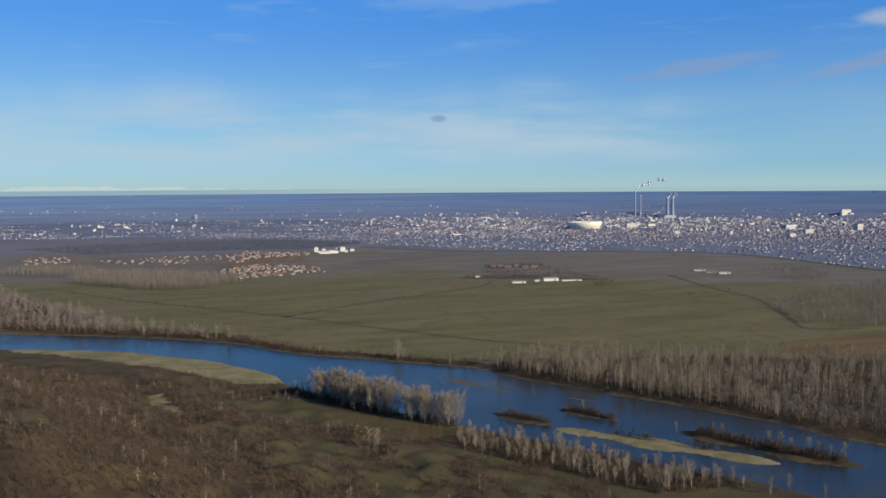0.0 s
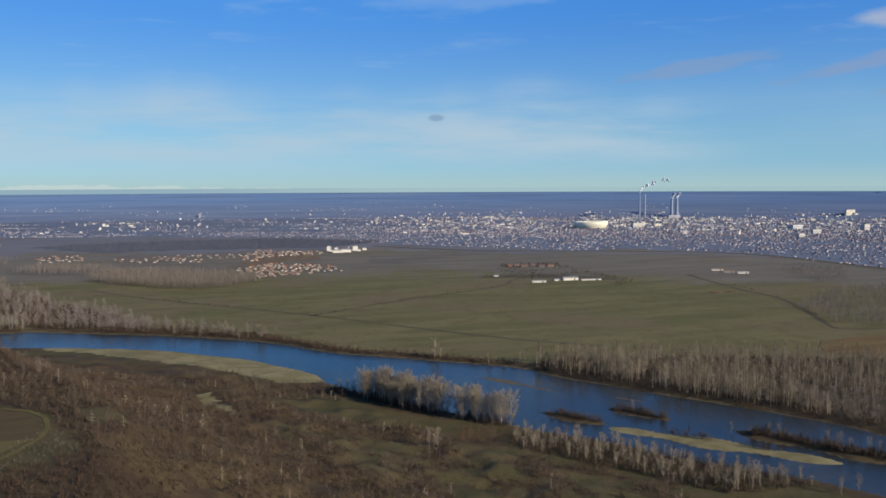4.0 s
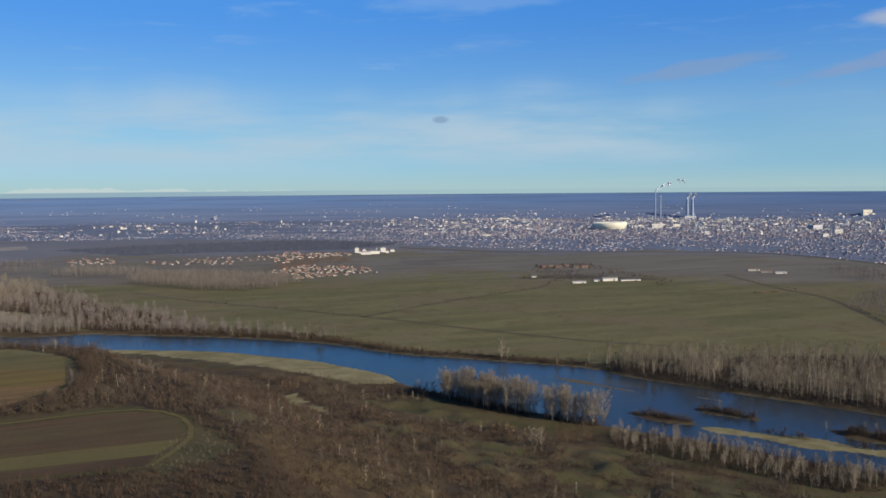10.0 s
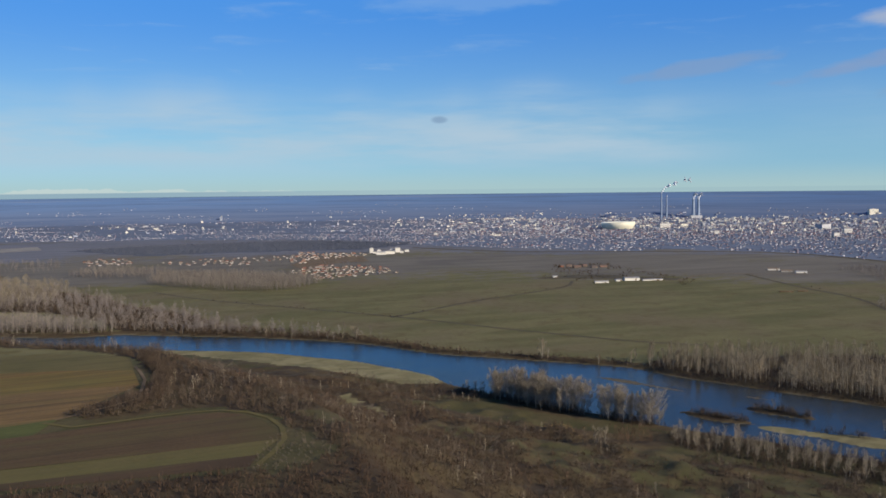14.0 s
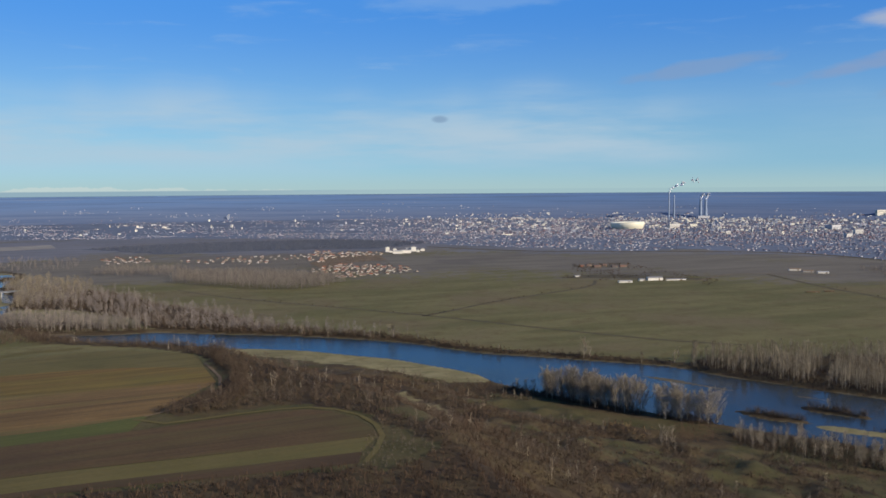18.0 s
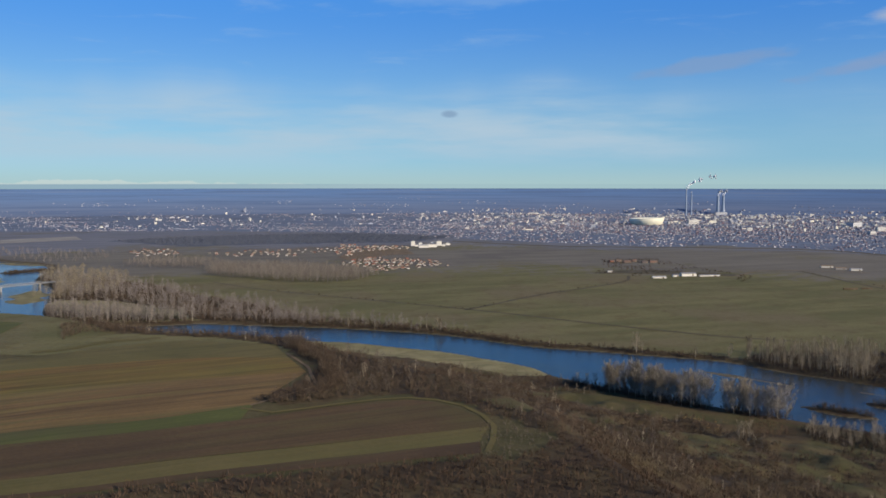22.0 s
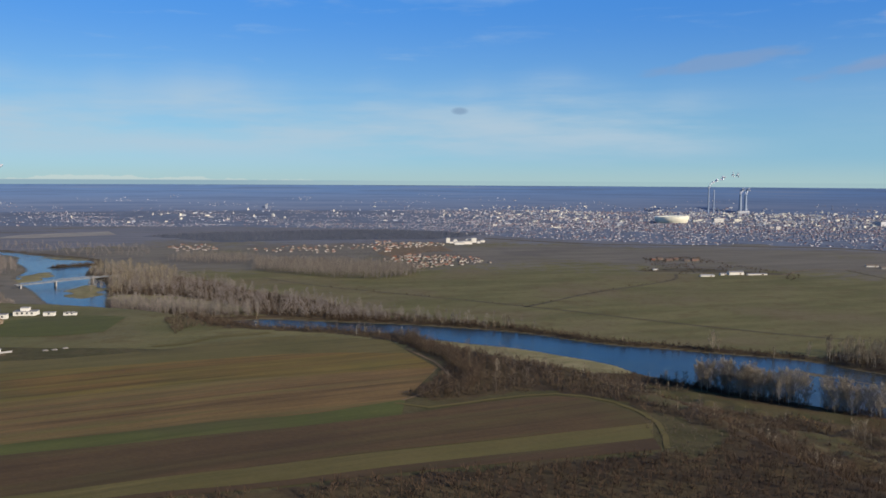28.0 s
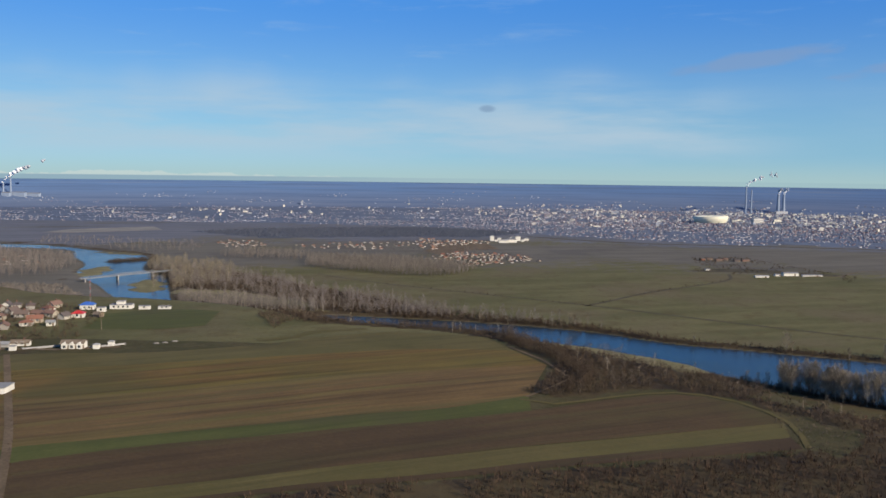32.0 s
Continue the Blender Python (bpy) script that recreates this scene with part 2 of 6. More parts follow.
def ground_material():
    mat, n, b = surface("ground", 0.95, 0.1)
    p = place(n)
    fine, mid, wide = n.noise(p, 0.35, 5.0, 0.65), n.noise(p, 0.045, 5.0, 0.6, 0.6), n.noise(p, 0.006, 4.0)
    s = n.add("ShaderNodeSeparateXYZ")
    n.link(p, s.inputs[0])
    # long mown bands in the meadow, running with the river
    along = n.vec(n.math("MULTIPLY", n.math("ADD", s.outputs[0], n.math("MULTIPLY", s.outputs[1], 0.9)), 0.004),
                  n.math("MULTIPLY", n.math("SUBTRACT", s.outputs[1], n.math("MULTIPLY", s.outputs[0], 0.35)), 0.022), 0.0)
    band = n.noise(along, 1.0, 5.0, 0.6)
    grass = n.mix(n.ramp(band, 0.36, 0.64), (0.082, 0.080, 0.034), (0.118, 0.107, 0.050))
    grass = n.mix(n.ramp(wide, 0.45, 0.68), grass, (0.112, 0.093, 0.052))
    grass = n.mix(n.math("MULTIPLY", n.ramp(mid, 0.48, 0.70), 0.55), grass, (0.072, 0.054, 0.024))
    grass = n.mix(n.math("MULTIPLY", n.ramp(fine, 0.50, 0.72), 0.45), grass, (0.046, 0.040, 0.015))
    grass = n.mix(n.math("MULTIPLY", n.ramp(n.noise(p, 0.16, 4.0, 0.6), 0.55, 0.75), 0.4), grass, (0.140, 0.120, 0.058))
    scrub = n.mix(n.ramp(mid, 0.38, 0.62), (0.042, 0.030, 0.019), (0.066, 0.050, 0.026))
    scrub = n.mix(n.math("MULTIPLY", n.ramp(fine, 0.45, 0.7), 0.5), scrub, (0.029, 0.021, 0.012))
    sand = n.mix(n.ramp(mid, 0.35, 0.68), (0.190, 0.168, 0.090), (0.115, 0.103, 0.050))
    sand = n.mix(n.math("MULTIPLY", n.ramp(band, 0.52, 0.62), 0.6), sand, (0.090, 0.078, 0.042))
    turf = n.mix(n.ramp(mid, 0.36, 0.66), (0.050, 0.047, 0.020), (0.070, 0.059, 0.029))
    turf = n.mix(n.math("MULTIPLY", n.ramp(fine, 0.46, 0.70), 0.5), turf, (0.034, 0.026, 0.014))
    mud = n.mix(mid, (0.060, 0.050, 0.036), (0.10, 0.085, 0.055))
    # far wood's floor, blue-grey from haze painted into it
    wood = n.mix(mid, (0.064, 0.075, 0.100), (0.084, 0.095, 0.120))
    # aerial haze put into the colour: the far ridge turns bluer with height
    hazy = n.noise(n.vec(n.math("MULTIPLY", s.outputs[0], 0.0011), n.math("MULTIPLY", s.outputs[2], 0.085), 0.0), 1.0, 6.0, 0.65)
    remote_haze = n.mix(n.ramp(s.outputs[2], -10.0, 95.0), (0.102, 0.133, 0.204), (0.082, 0.145, 0.268))
    remote_haze = n.mix(n.math("MULTIPLY", n.ramp(hazy, 0.46, 0.62), 0.75), remote_haze, (0.070, 0.106, 0.188))
    remote_haze = n.mix(n.math("MULTIPLY", n.ramp(hazy, 0.46, 0.36), 0.5), remote_haze, (0.128, 0.160, 0.230))
    # town ground, with the blue of distance haze mixed into its tones
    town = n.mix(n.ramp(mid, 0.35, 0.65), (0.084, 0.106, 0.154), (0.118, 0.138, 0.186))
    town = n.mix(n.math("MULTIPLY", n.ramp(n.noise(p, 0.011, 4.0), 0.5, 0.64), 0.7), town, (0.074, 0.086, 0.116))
    # bare far plain; its lilac-grey imitates haze and comes in with distance
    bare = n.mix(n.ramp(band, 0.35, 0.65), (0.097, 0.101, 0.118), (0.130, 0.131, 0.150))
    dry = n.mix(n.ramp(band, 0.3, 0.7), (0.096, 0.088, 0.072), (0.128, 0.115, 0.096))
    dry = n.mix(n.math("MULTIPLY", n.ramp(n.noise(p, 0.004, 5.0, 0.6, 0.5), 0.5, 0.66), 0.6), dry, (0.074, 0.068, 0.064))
    edge = n.math("MULTIPLY", n.math("SUBTRACT", mid, 0.5), 0.7)
    c = grass
    for key, tone in (("dry", dry), ("bare", bare), ("turf", turf), ("scrub", scrub), ("town", town), ("wood", wood), ("remote_haze", remote_haze), ("mud", mud), ("sand", sand)):
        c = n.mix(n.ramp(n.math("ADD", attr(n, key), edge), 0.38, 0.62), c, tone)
    n.link(c, b.inputs["Base Color"])
    bumped(n, b, fine, 0.7, 0.5)
    return mat


def water_material():
    """Rippled river water over a dark bed: the sky and the banks show in it by reflection."""
    mat, n, b = surface("water", 0.10, 0.24)
    p = place(n)
    b.inputs["IOR"].default_value = 1.33
    shoal = n.ramp(n.noise(p, 0.018, 4.0, 0.6, 0.8), 0.5, 0.72)
    s = n.add("ShaderNodeSeparateXYZ")
    n.link(p, s.inputs[0])
    silt = n.math("MULTIPLY", n.ramp(s.outputs[0], -160.0, 60.0), n.math("SUBTRACT", 1.0, n.ramp(s.outputs[1], 740.0, 900.0)))
    c = n.mix(n.math("MULTIPLY", shoal, 0.5), (0.009, 0.021, 0.032), (0.013, 0.023, 0.029))
    n.link(n.mix(silt, c, n.mix(shoal, (0.018, 0.021, 0.020), (0.038, 0.034, 0.021))), b.inputs["Base Color"])
    calm = n.ramp(n.noise(p, 0.012, 3.0), 0.35, 0.7)
    ripple = n.math("MULTIPLY", n.noise(p, 0.45, 5.0, 0.65), n.math("ADD", 0.55, n.math("MULTIPLY", calm, 0.6)))
    bumped(n, b, ripple, 0.4, 0.6)
    return mat


GROUND, WATER = ground_material(), water_material()
BARK = twiggy("pale_bark", (0.17, 0.147, 0.108), (0.39, 0.340, 0.262))
SLIMTWIG = twiggy("grey_twigs", (0.135, 0.110, 0.078), (0.290, 0.245, 0.178))
TWIG = twiggy("bare_twigs", (0.075, 0.063, 0.043), (0.24, 0.203, 0.146))
BUSH = twiggy("bush_twigs", (0.029, 0.021, 0.014), (0.090, 0.066, 0.047))
DARKBUSH = twiggy("dark_bush_twigs", (0.024, 0.016, 0.011), (0.072, 0.048, 0.033))
PALEBUSH = twiggy("pale_bush_twigs", (0.056, 0.044, 0.033), (0.135, 0.110, 0.087))
REDBUSH = twiggy("red_brown_twigs", (0.060, 0.036, 0.023), (0.125, 0.080, 0.054))
# twigs of the far wood, base colour shifted to blue as haze
FARTWIG = twiggy("hazed_wood_twigs", (0.060, 0.068, 0.092), (0.090, 0.099, 0.124))
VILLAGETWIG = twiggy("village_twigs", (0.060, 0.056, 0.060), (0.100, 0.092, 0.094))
# town trees: blue-grey in place of brown, for the haze before them
TOWNTREE = twiggy("hazed_town_twigs", (0.070, 0.078, 0.104), (0.108, 0.114, 0.140))
WOODTWIG = twiggy("wood_twigs", (0.078, 0.068, 0.060), (0.215, 0.187, 0.160))
LILACTWIG = twiggy("lilac_grey_twigs", (0.084, 0.073, 0.067), (0.225, 0.196, 0.175))
REED = twiggy("dry_reed", (0.15, 0.10, 0.045), (0.30, 0.21, 0.10))
PLOUGH = mottled("ploughed_soil", (0.100, 0.062, 0.023), (0.138, 0.086, 0.031), 0.02, 0.6, third=(0.062, 0.046, 0.018), bump=0.15, furrow=0.7)
DARKSOIL = mottled("dark_soil", (0.053, 0.033, 0.014), (0.073, 0.046, 0.019), 0.02, 0.6, third=(0.060, 0.044, 0.016), bump=0.15, furrow=0.4)
EASTSOIL = mottled("damp_dark_soil", (0.046, 0.028, 0.013), (0.063, 0.039, 0.018), 0.02, 0.6, third=(0.050, 0.033, 0.014), bump=0.15, furrow=0.3)
STUBBLE = mottled("stubble", (0.106, 0.064, 0.017), (0.138, 0.084, 0.023), 0.03, 0.6, third=(0.078, 0.060, 0.017), bump=0.12, furrow=0.7)
WHEAT = mottled("young_wheat", (0.054, 0.061, 0.013), (0.072, 0.077, 0.019), 0.03, 0.5, third=(0.059, 0.054, 0.019), furrow=0.4)
FALLOW = mottled("fallow_grass", (0.076, 0.064, 0.019), (0.100, 0.080, 0.028), 0.03, 0.5, third=(0.048, 0.042, 0.012), bump=0.2, furrow=0.4)
DIRT = mottled("dirt_track", (0.078, 0.055, 0.031), (0.147, 0.105, 0.062), 0.05, 0.8)
QUARRY = mottled("quarry_gravel", (0.150, 0.138, 0.122), (0.225, 0.208, 0.182), 0.02, 0.3)
DITCH = mottled("ditch_weeds", (0.044, 0.037, 0.021), (0.072, 0.058, 0.032), 0.05, 0.5)
PLASTER = tinted("plaster", [(0.400, 0.374, 0.326), (0.320, 0.289, 0.229), (0.264, 0.250, 0.229), (0.464, 0.445, 0.400), (0.208, 0.187, 0.163), (0.336, 0.281, 0.215)])
# walls and roofs of the town, cooled and greyed in base colour to suggest haze
TOWNWALL = tinted("hazed_town_walls", [(0.340, 0.350, 0.385), (0.150, 0.165, 0.215), (0.420, 0.420, 0.430), (0.130, 0.150, 0.205), (0.200, 0.208, 0.250), (0.480, 0.485, 0.505)])
TOWNROOF = tinted("hazed_town_roofs", [(0.130, 0.096, 0.110), (0.098, 0.100, 0.130), (0.190, 0.108, 0.108), (0.088, 0.098, 0.136), (0.170, 0.172, 0.198), (0.200, 0.120, 0.118)])
CREAM = tinted("cream_blocks", [(0.56, 0.54, 0.46), (0.40, 0.41, 0.43), (0.64, 0.61, 0.51), (0.30, 0.33, 0.39), (0.48, 0.47, 0.44)])
WHITE = mottled("white_render", (0.493, 0.473, 0.418), (0.598, 0.576, 0.517), 0.1, 0.9, 0.8)
TILE = tinted("roof_tile", [(0.185, 0.082, 0.056), (0.140, 0.070, 0.052), (0.120, 0.088, 0.074), (0.210, 0.095, 0.064), (0.100, 0.082, 0.076), (0.165, 0.100, 0.078)])
GREYROOF = tinted("flat_roof", [(0.22, 0.22, 0.22), (0.30, 0.30, 0.30), (0.17, 0.17, 0.18)])
BLUEROOF = mottled("blue_sheet_roof", (0.03, 0.09, 0.32), (0.05, 0.13, 0.42), 0.3, 1.5, 0.5, 0.4)
REDROOF = mottled("red_sheet_roof", (0.38, 0.025, 0.025), (0.48, 0.045, 0.04), 0.3, 1.5, 0.5, 0.4)
GLASS = mottled("window_glass", (0.02, 0.025, 0.035), (0.05, 0.06, 0.07), 0.4, 2.0, 0.12, 0.5)
# power station concrete, painted pale blue as if seen through haze
HAZYGREY = mottled("hazed_concrete", (0.200, 0.250, 0.330), (0.240, 0.290, 0.370), 0.02, 0.2, 0.85)
BRIDGEGREY = mottled("weathered_bridge_steel", (0.130, 0.140, 0.150), (0.190, 0.200, 0.212), 0.2, 1.0, 0.7, 0.3)
CONCRETE = mottled("concrete", (0.225, 0.217, 0.211), (0.315, 0.307, 0.296), 0.12, 0.9, 0.85)
STEEL = mottled("painted_steel", (0.34, 0.36, 0.38), (0.46, 0.48, 0.50), 0.3, 1.2, 0.55, 0.4)
MASTRED = mottled("mast_red", (0.26, 0.06, 0.05), (0.34, 0.09, 0.07), 0.3, 1.2, 0.6, 0.4)
TIMBER = mottled("weathered_timber", (0.12, 0.09, 0.065), (0.20, 0.16, 0.12), 0.5, 3.0)
MEMBRANE = mottled("stadium_membrane", (0.607, 0.581, 0.459), (0.736, 0.704, 0.548), 0.02, 0.2, 0.5, 0.3)
SMOKE = mottled("thin_smoke", (0.30, 0.33, 0.37), (0.40, 0.43, 0.47), 0.02, 0.08, 1.0, 0.0)
STEAM = mottled("steam", (0.74, 0.75, 0.77), (0.86, 0.86, 0.87), 0.02, 0.08, 1.0, 0.0)

# ---- mesh helpers ----
rng = np.random.default_rng(7)


def mesh_data(name, verts, faces, mat, attrs=None, smooth=False):
    """A mesh from an (n, 3) array of places and an (m, 3 or 4) array of corners."""
    verts, faces = np.asarray(verts, np.float32).reshape(-1, 3), np.asarray(faces, np.int32)
    k = faces.shape[1]
    me = bpy.data.meshes.new(name)
    me.vertices.add(len(verts))
    me.vertices.foreach_set("co", verts.ravel())
    me.loops.add(faces.size)
    me.loops.foreach_set("vertex_index", faces.ravel())
    me.polygons.add(len(faces))
    me.polygons.foreach_set("loop_start", np.arange(0, faces.size, k, dtype=np.int32))
    me.polygons.foreach_set("use_smooth", np.full(len(faces), smooth))
    for key, values in (attrs or {}).items():
        a = me.attributes.new(key, "FLOAT", "POINT")
        a.data.foreach_set("value", np.asarray(values, np.float32))
    me.materials.append(mat)
    me.update(calc_edges=True)
    me.validate()
    return me


def part(name, shape, mat, parent, label="", m=None):
    """Links a (verts, faces) shape as ONE mesh under a thing or a part."""
    me = shape if isinstance(shape, bpy.types.Mesh) else mesh_data(name, *shape[:2], mat)
    ob = new(name, me)
    ob.parent = parent
    if m is not None:
        ob.matrix_basis = m
    return tagged(ob, label)


def thing(name, x, y, z, turn=0.0, label="", category="", group="", kind=""):
    ob = new(name)
    ob.empty_display_size = 1.0
    ob.matrix_basis = pose(x, y, z, 0, 0, turn)
    return tagged(ob, label, category, group, kind)


def joined(shapes):
    vs, fs, n = [], [], 0
    for v, f in shapes:
        v, f = np.asarray(v, float).reshape(-1, 3), np.asarray(f, int)
        if f.shape[1] == 4:
            f = np.vstack([f[:, [0, 1, 2]], f[:, [0, 2, 3]]])
        vs.append(v)
        fs.append(f + n)
        n += len(v)
    return np.vstack(vs), np.vstack(fs)


def box(x0, x1, y0, y1, z0, z1):
    v = [(x, y, z) for z in (z0, z1) for x, y in ((x0, y0), (x1, y0), (x1, y1), (x0, y1))]
    return np.array(v), np.array([(3, 2, 1, 0), (4, 5, 6, 7), (0, 1, 5, 4), (1, 2, 6, 5), (2, 3, 7, 6), (3, 0, 4, 7)])


def gable(lx, ly, z0, rise, over=0.5, thick=0.25):
    """A pitched roof with its ridge along x, eaves overhanging, and thickness."""
    a, b = lx / 2 + over, ly / 2 + over
    drop = rise * over / (ly / 2)
    prof = [(-b, z0 - drop), (0, z0 + rise), (b, z0 - drop), (b, z0 - drop + thick), (0, z0 + rise + thick), (-b, z0 - drop + thick)]
    v = np.array([(x, y, z) for x in (-a, a) for y, z in prof])
    f = [(i, (i + 1) % 6, 6 + (i + 1) % 6, 6 + i) for i in range(6)]
    f += [(0, 5, 4, 1), (1, 4, 3, 2), (6, 7, 10, 11), (7, 8, 9, 10)]
    return v, np.array(f)


def hip(lx, ly, z0, rise, over=0.5):
    a, b, r = lx / 2 + over, ly / 2 + over, max(0.2, (lx - ly) / 2)
    v = np.array([(-a, -b, z0), (a, -b, z0), (a, b, z0), (-a, b, z0), (-a, -b, z0 + 0.2), (a, -b, z0 + 0.2), (a, b, z0 + 0.2), (-a, b, z0 + 0.2), (-r, 0, z0 + rise), (r, 0, z0 + rise)])
    f = [(0, 3, 2), (0, 2, 1), (4, 5, 9), (4, 9, 8), (5, 6, 9), (6, 7, 8), (6, 8, 9), (7, 4, 8)]
    for i in range(4):
        j = (i + 1) % 4
        f += [(i, j, 4 + j), (i, 4 + j, 4 + i)]
    return v, np.array(f)


def walls(lx, ly, h, rise):
    """House walls with gable ends, closed below."""
    a, b = lx / 2, ly / 2
    v = np.array([(-a, -b, 0), (a, -b, 0), (a, b, 0), (-a, b, 0), (-a, -b, h), (a, -b, h), (a, b, h), (-a, b, h), (-a, 0, h + rise), (a, 0, h + rise)])
    f = [(0, 1, 5), (0, 5, 4), (2, 3, 7), (2, 7, 6), (1, 2, 6), (1, 6, 5), (5, 6, 9), (3, 0, 4), (3, 4, 7), (7, 4, 8), (4, 5, 9), (4, 9, 8), (6, 7, 8), (6, 8, 9)]
    return v, np.array(f)


def rod(p, q, r0, r1, sides=5, cap=False):
    p, q = np.asarray(p, float), np.asarray(q, float)
    d = (q - p) / max(1e-6, np.linalg.norm(q - p))
    u = np.cross(d, (0, 0, 1) if abs(d[2]) < 0.9 else (1, 0, 0))
    u /= np.linalg.norm(u)
    w2 = np.cross(d, u)
    ang = np.arange(sides) * 2 * np.pi / sides
    ring = np.cos(ang)[:, None] * u + np.sin(ang)[:, None] * w2
    v = np.vstack([p + ring * r0, q + ring * r1])
    i = np.arange(sides)
    j = (i + 1) % sides
    f = np.vstack([np.stack([i, j, j + sides], 1), np.stack([i, j + sides, i + sides], 1)])
    if cap:
        f = np.vstack([f, [(sides, sides + a, sides + a + 1) for a in range(1, sides - 1)]])
    return v, f


def lathe(profile, sides=24):
    """Turns a profile of (radius, height) about z."""
    prof = np.array(profile, float)
    ang = np.arange(sides) * 2 * np.pi / sides
    v = np.stack([prof[:, 0, None] * np.cos(ang), prof[:, 0, None] * np.sin(ang), np.repeat(prof[:, 1, None], sides, 1)], -1).reshape(-1, 3)
    f = [(k * sides + i, k * sides + (i + 1) % sides, (k + 1) * sides + (i + 1) % sides, (k + 1) * sides + i) for k in range(len(prof) - 1) for i in range(sides)]
    return v, np.array(f)


def inside(px, py, poly):
    """Whether places lie in an outline."""
    q = np.array(poly, float)
    ax, ay = q.T
    bx, by = np.roll(q, -1, 0).T
    ok = ay != by
    ax, ay, bx, by = ax[ok], ay[ok], bx[ok], by[ok]
    slope = (bx - ax) / (by - ay)
    px, py = np.asarray(px, float), np.asarray(py, float)
    out = np.zeros(px.size, bool)
    fx, fy = px.ravel(), py.ravel()
    near = np.nonzero((fx >= q[:, 0].min()) & (fx <= q[:, 0].max()) & (fy >= q[:, 1].min()) & (fy <= q[:, 1].max()))[0]
    for s in range(0, len(near), 4000):
        n = near[s:s + 4000]
        x, y = fx[n, None], fy[n, None]
        out[n] = (((ay > y) != (by > y)) & (x < slope * (y - ay) + ax)).sum(1) % 2 == 1
    return out.reshape(px.shape)


def away(px, py, line):
    """The distance of places from a line of points."""
    q = np.array(line, float)
    ax, ay = q[:-1].T
    dx2, dy2 = (q[1:] - q[:-1]).T
    long = dx2 ** 2 + dy2 ** 2 + 1e-9
    px, py = np.asarray(px, float), np.asarray(py, float)
    fx, fy = px.ravel(), py.ravel()
    out = np.empty(px.size)
    for s in range(0, px.size, 4000):
        x, y = fx[s:s + 4000, None] - ax, fy[s:s + 4000, None] - ay
        k = np.clip((x * dx2 + y * dy2) / long, 0, 1)
        out[s:s + 4000] = np.sqrt(((x - k * dx2) ** 2 + (y - k * dy2) ** 2).min(1))
    return out.reshape(px.shape)


def curve(line, step=8.0):
    """Points along a rounded line through the given ones (Catmull-Rom)."""
    p = np.array([line[0], *line, line[-1]], float)
    out = []
    for a, b, c, d in zip(p, p[1:], p[2:], p[3:]):
        for t in np.arange(0, 1, 1 / max(1, int(np.hypot(*(c - b)) / step))):
            out.append(0.5 * (2 * b + (c - a) * t + (2 * a - 5 * b + 4 * c - d) * t * t + (3 * b - a - 3 * c + d) * t ** 3))
    return [tuple(q) for q in out] + [tuple(p[-1])]


def smooth(a, b, x):
    t = np.clip((x - a) / (b - a), 0, 1)
    return t * t * (3 - 2 * t)


def lumps(x, y, size, seed=0):
    """Cheap rolling noise, about -1 to 1."""
    g = np.random.default_rng(seed)
    z = np.zeros(np.shape(x))
    for k in range(7):
        a, f, ph = g.uniform(0, 2 * np.pi), (0.6 + 0.35 * k) * 2 * np.pi / size, g.uniform(0, 6.28)
        z = z + np.sin(f * (np.cos(a) * x + np.sin(a) * y) + ph) / (1 + 0.5 * k)
    return z / 2.6


# ---- the plan of the land ----
EDGE = [(-2400, 1150), (-1500, 930), (-1000, 770), (-750, 690), (-640, 625), (-540, 602), (-490, 588), (-440, 560), (-380, 522), (-330, 512), (-292, 500), (-255, 455),
        (-215, 415), (-182, 378), (-156, 330), (-148, 290), (-122, 230), (-60, 130), (40, 20), (160, -100), (400, -300), (700, -500)]
FAR_BANK = [(-2600, 2050), (-1900, 1900), (-1250, 1720), (-1033, 1595), (-923, 1524), (-879, 1436), (-828, 1292), (-768, 1217), (-716, 1097), (-672, 985), (-630, 915), (-570, 889), (-505, 884),
            (-462, 897), (-395, 886), (-323, 874), (-250, 852), (-192, 827), (-155, 798), (-120, 772), (-77, 756), (-33, 737), (32, 709), (64, 671), (98, 642), (131, 611), (159, 589), (182, 569),
            (202, 551), (225, 529), (242, 502), (262, 486), (340, 434), (450, 380), (700, 300), (1200, 180)]
NEAR_BANK = [(-2600, 1900), (-1900, 1760), (-1350, 1640), (-1122, 1610), (-1025, 1465), (-950, 1350), (-915, 1250), (-872, 1180), (-812, 1098), (-757, 1014), (-716, 960), (-672, 888), (-600, 828), (-491, 814),
             (-425, 808), (-379, 807), (-321, 800), (-280, 790), (-240, 769), (-200, 750), (-171, 725), (-144, 703), (-127, 685), (-117, 660), (-97, 637), (-68, 610), (-33, 579), (0, 552), (20, 535), (40, 520), (60, 507),
             (79, 494), (101, 473), (129, 454), (145, 444), (166, 430), (189, 407), (225, 380), (290, 330), (400, 250), (700, 150), (1200, 20)]
edge_line, far_line, near_line = curve(EDGE, 20), curve(FAR_BANK, 14), curve(NEAR_BANK, 14)
PLATEAU = edge_line + [(700, -900), (-2400, -900)]
RIVER = far_line + near_line[::-1]
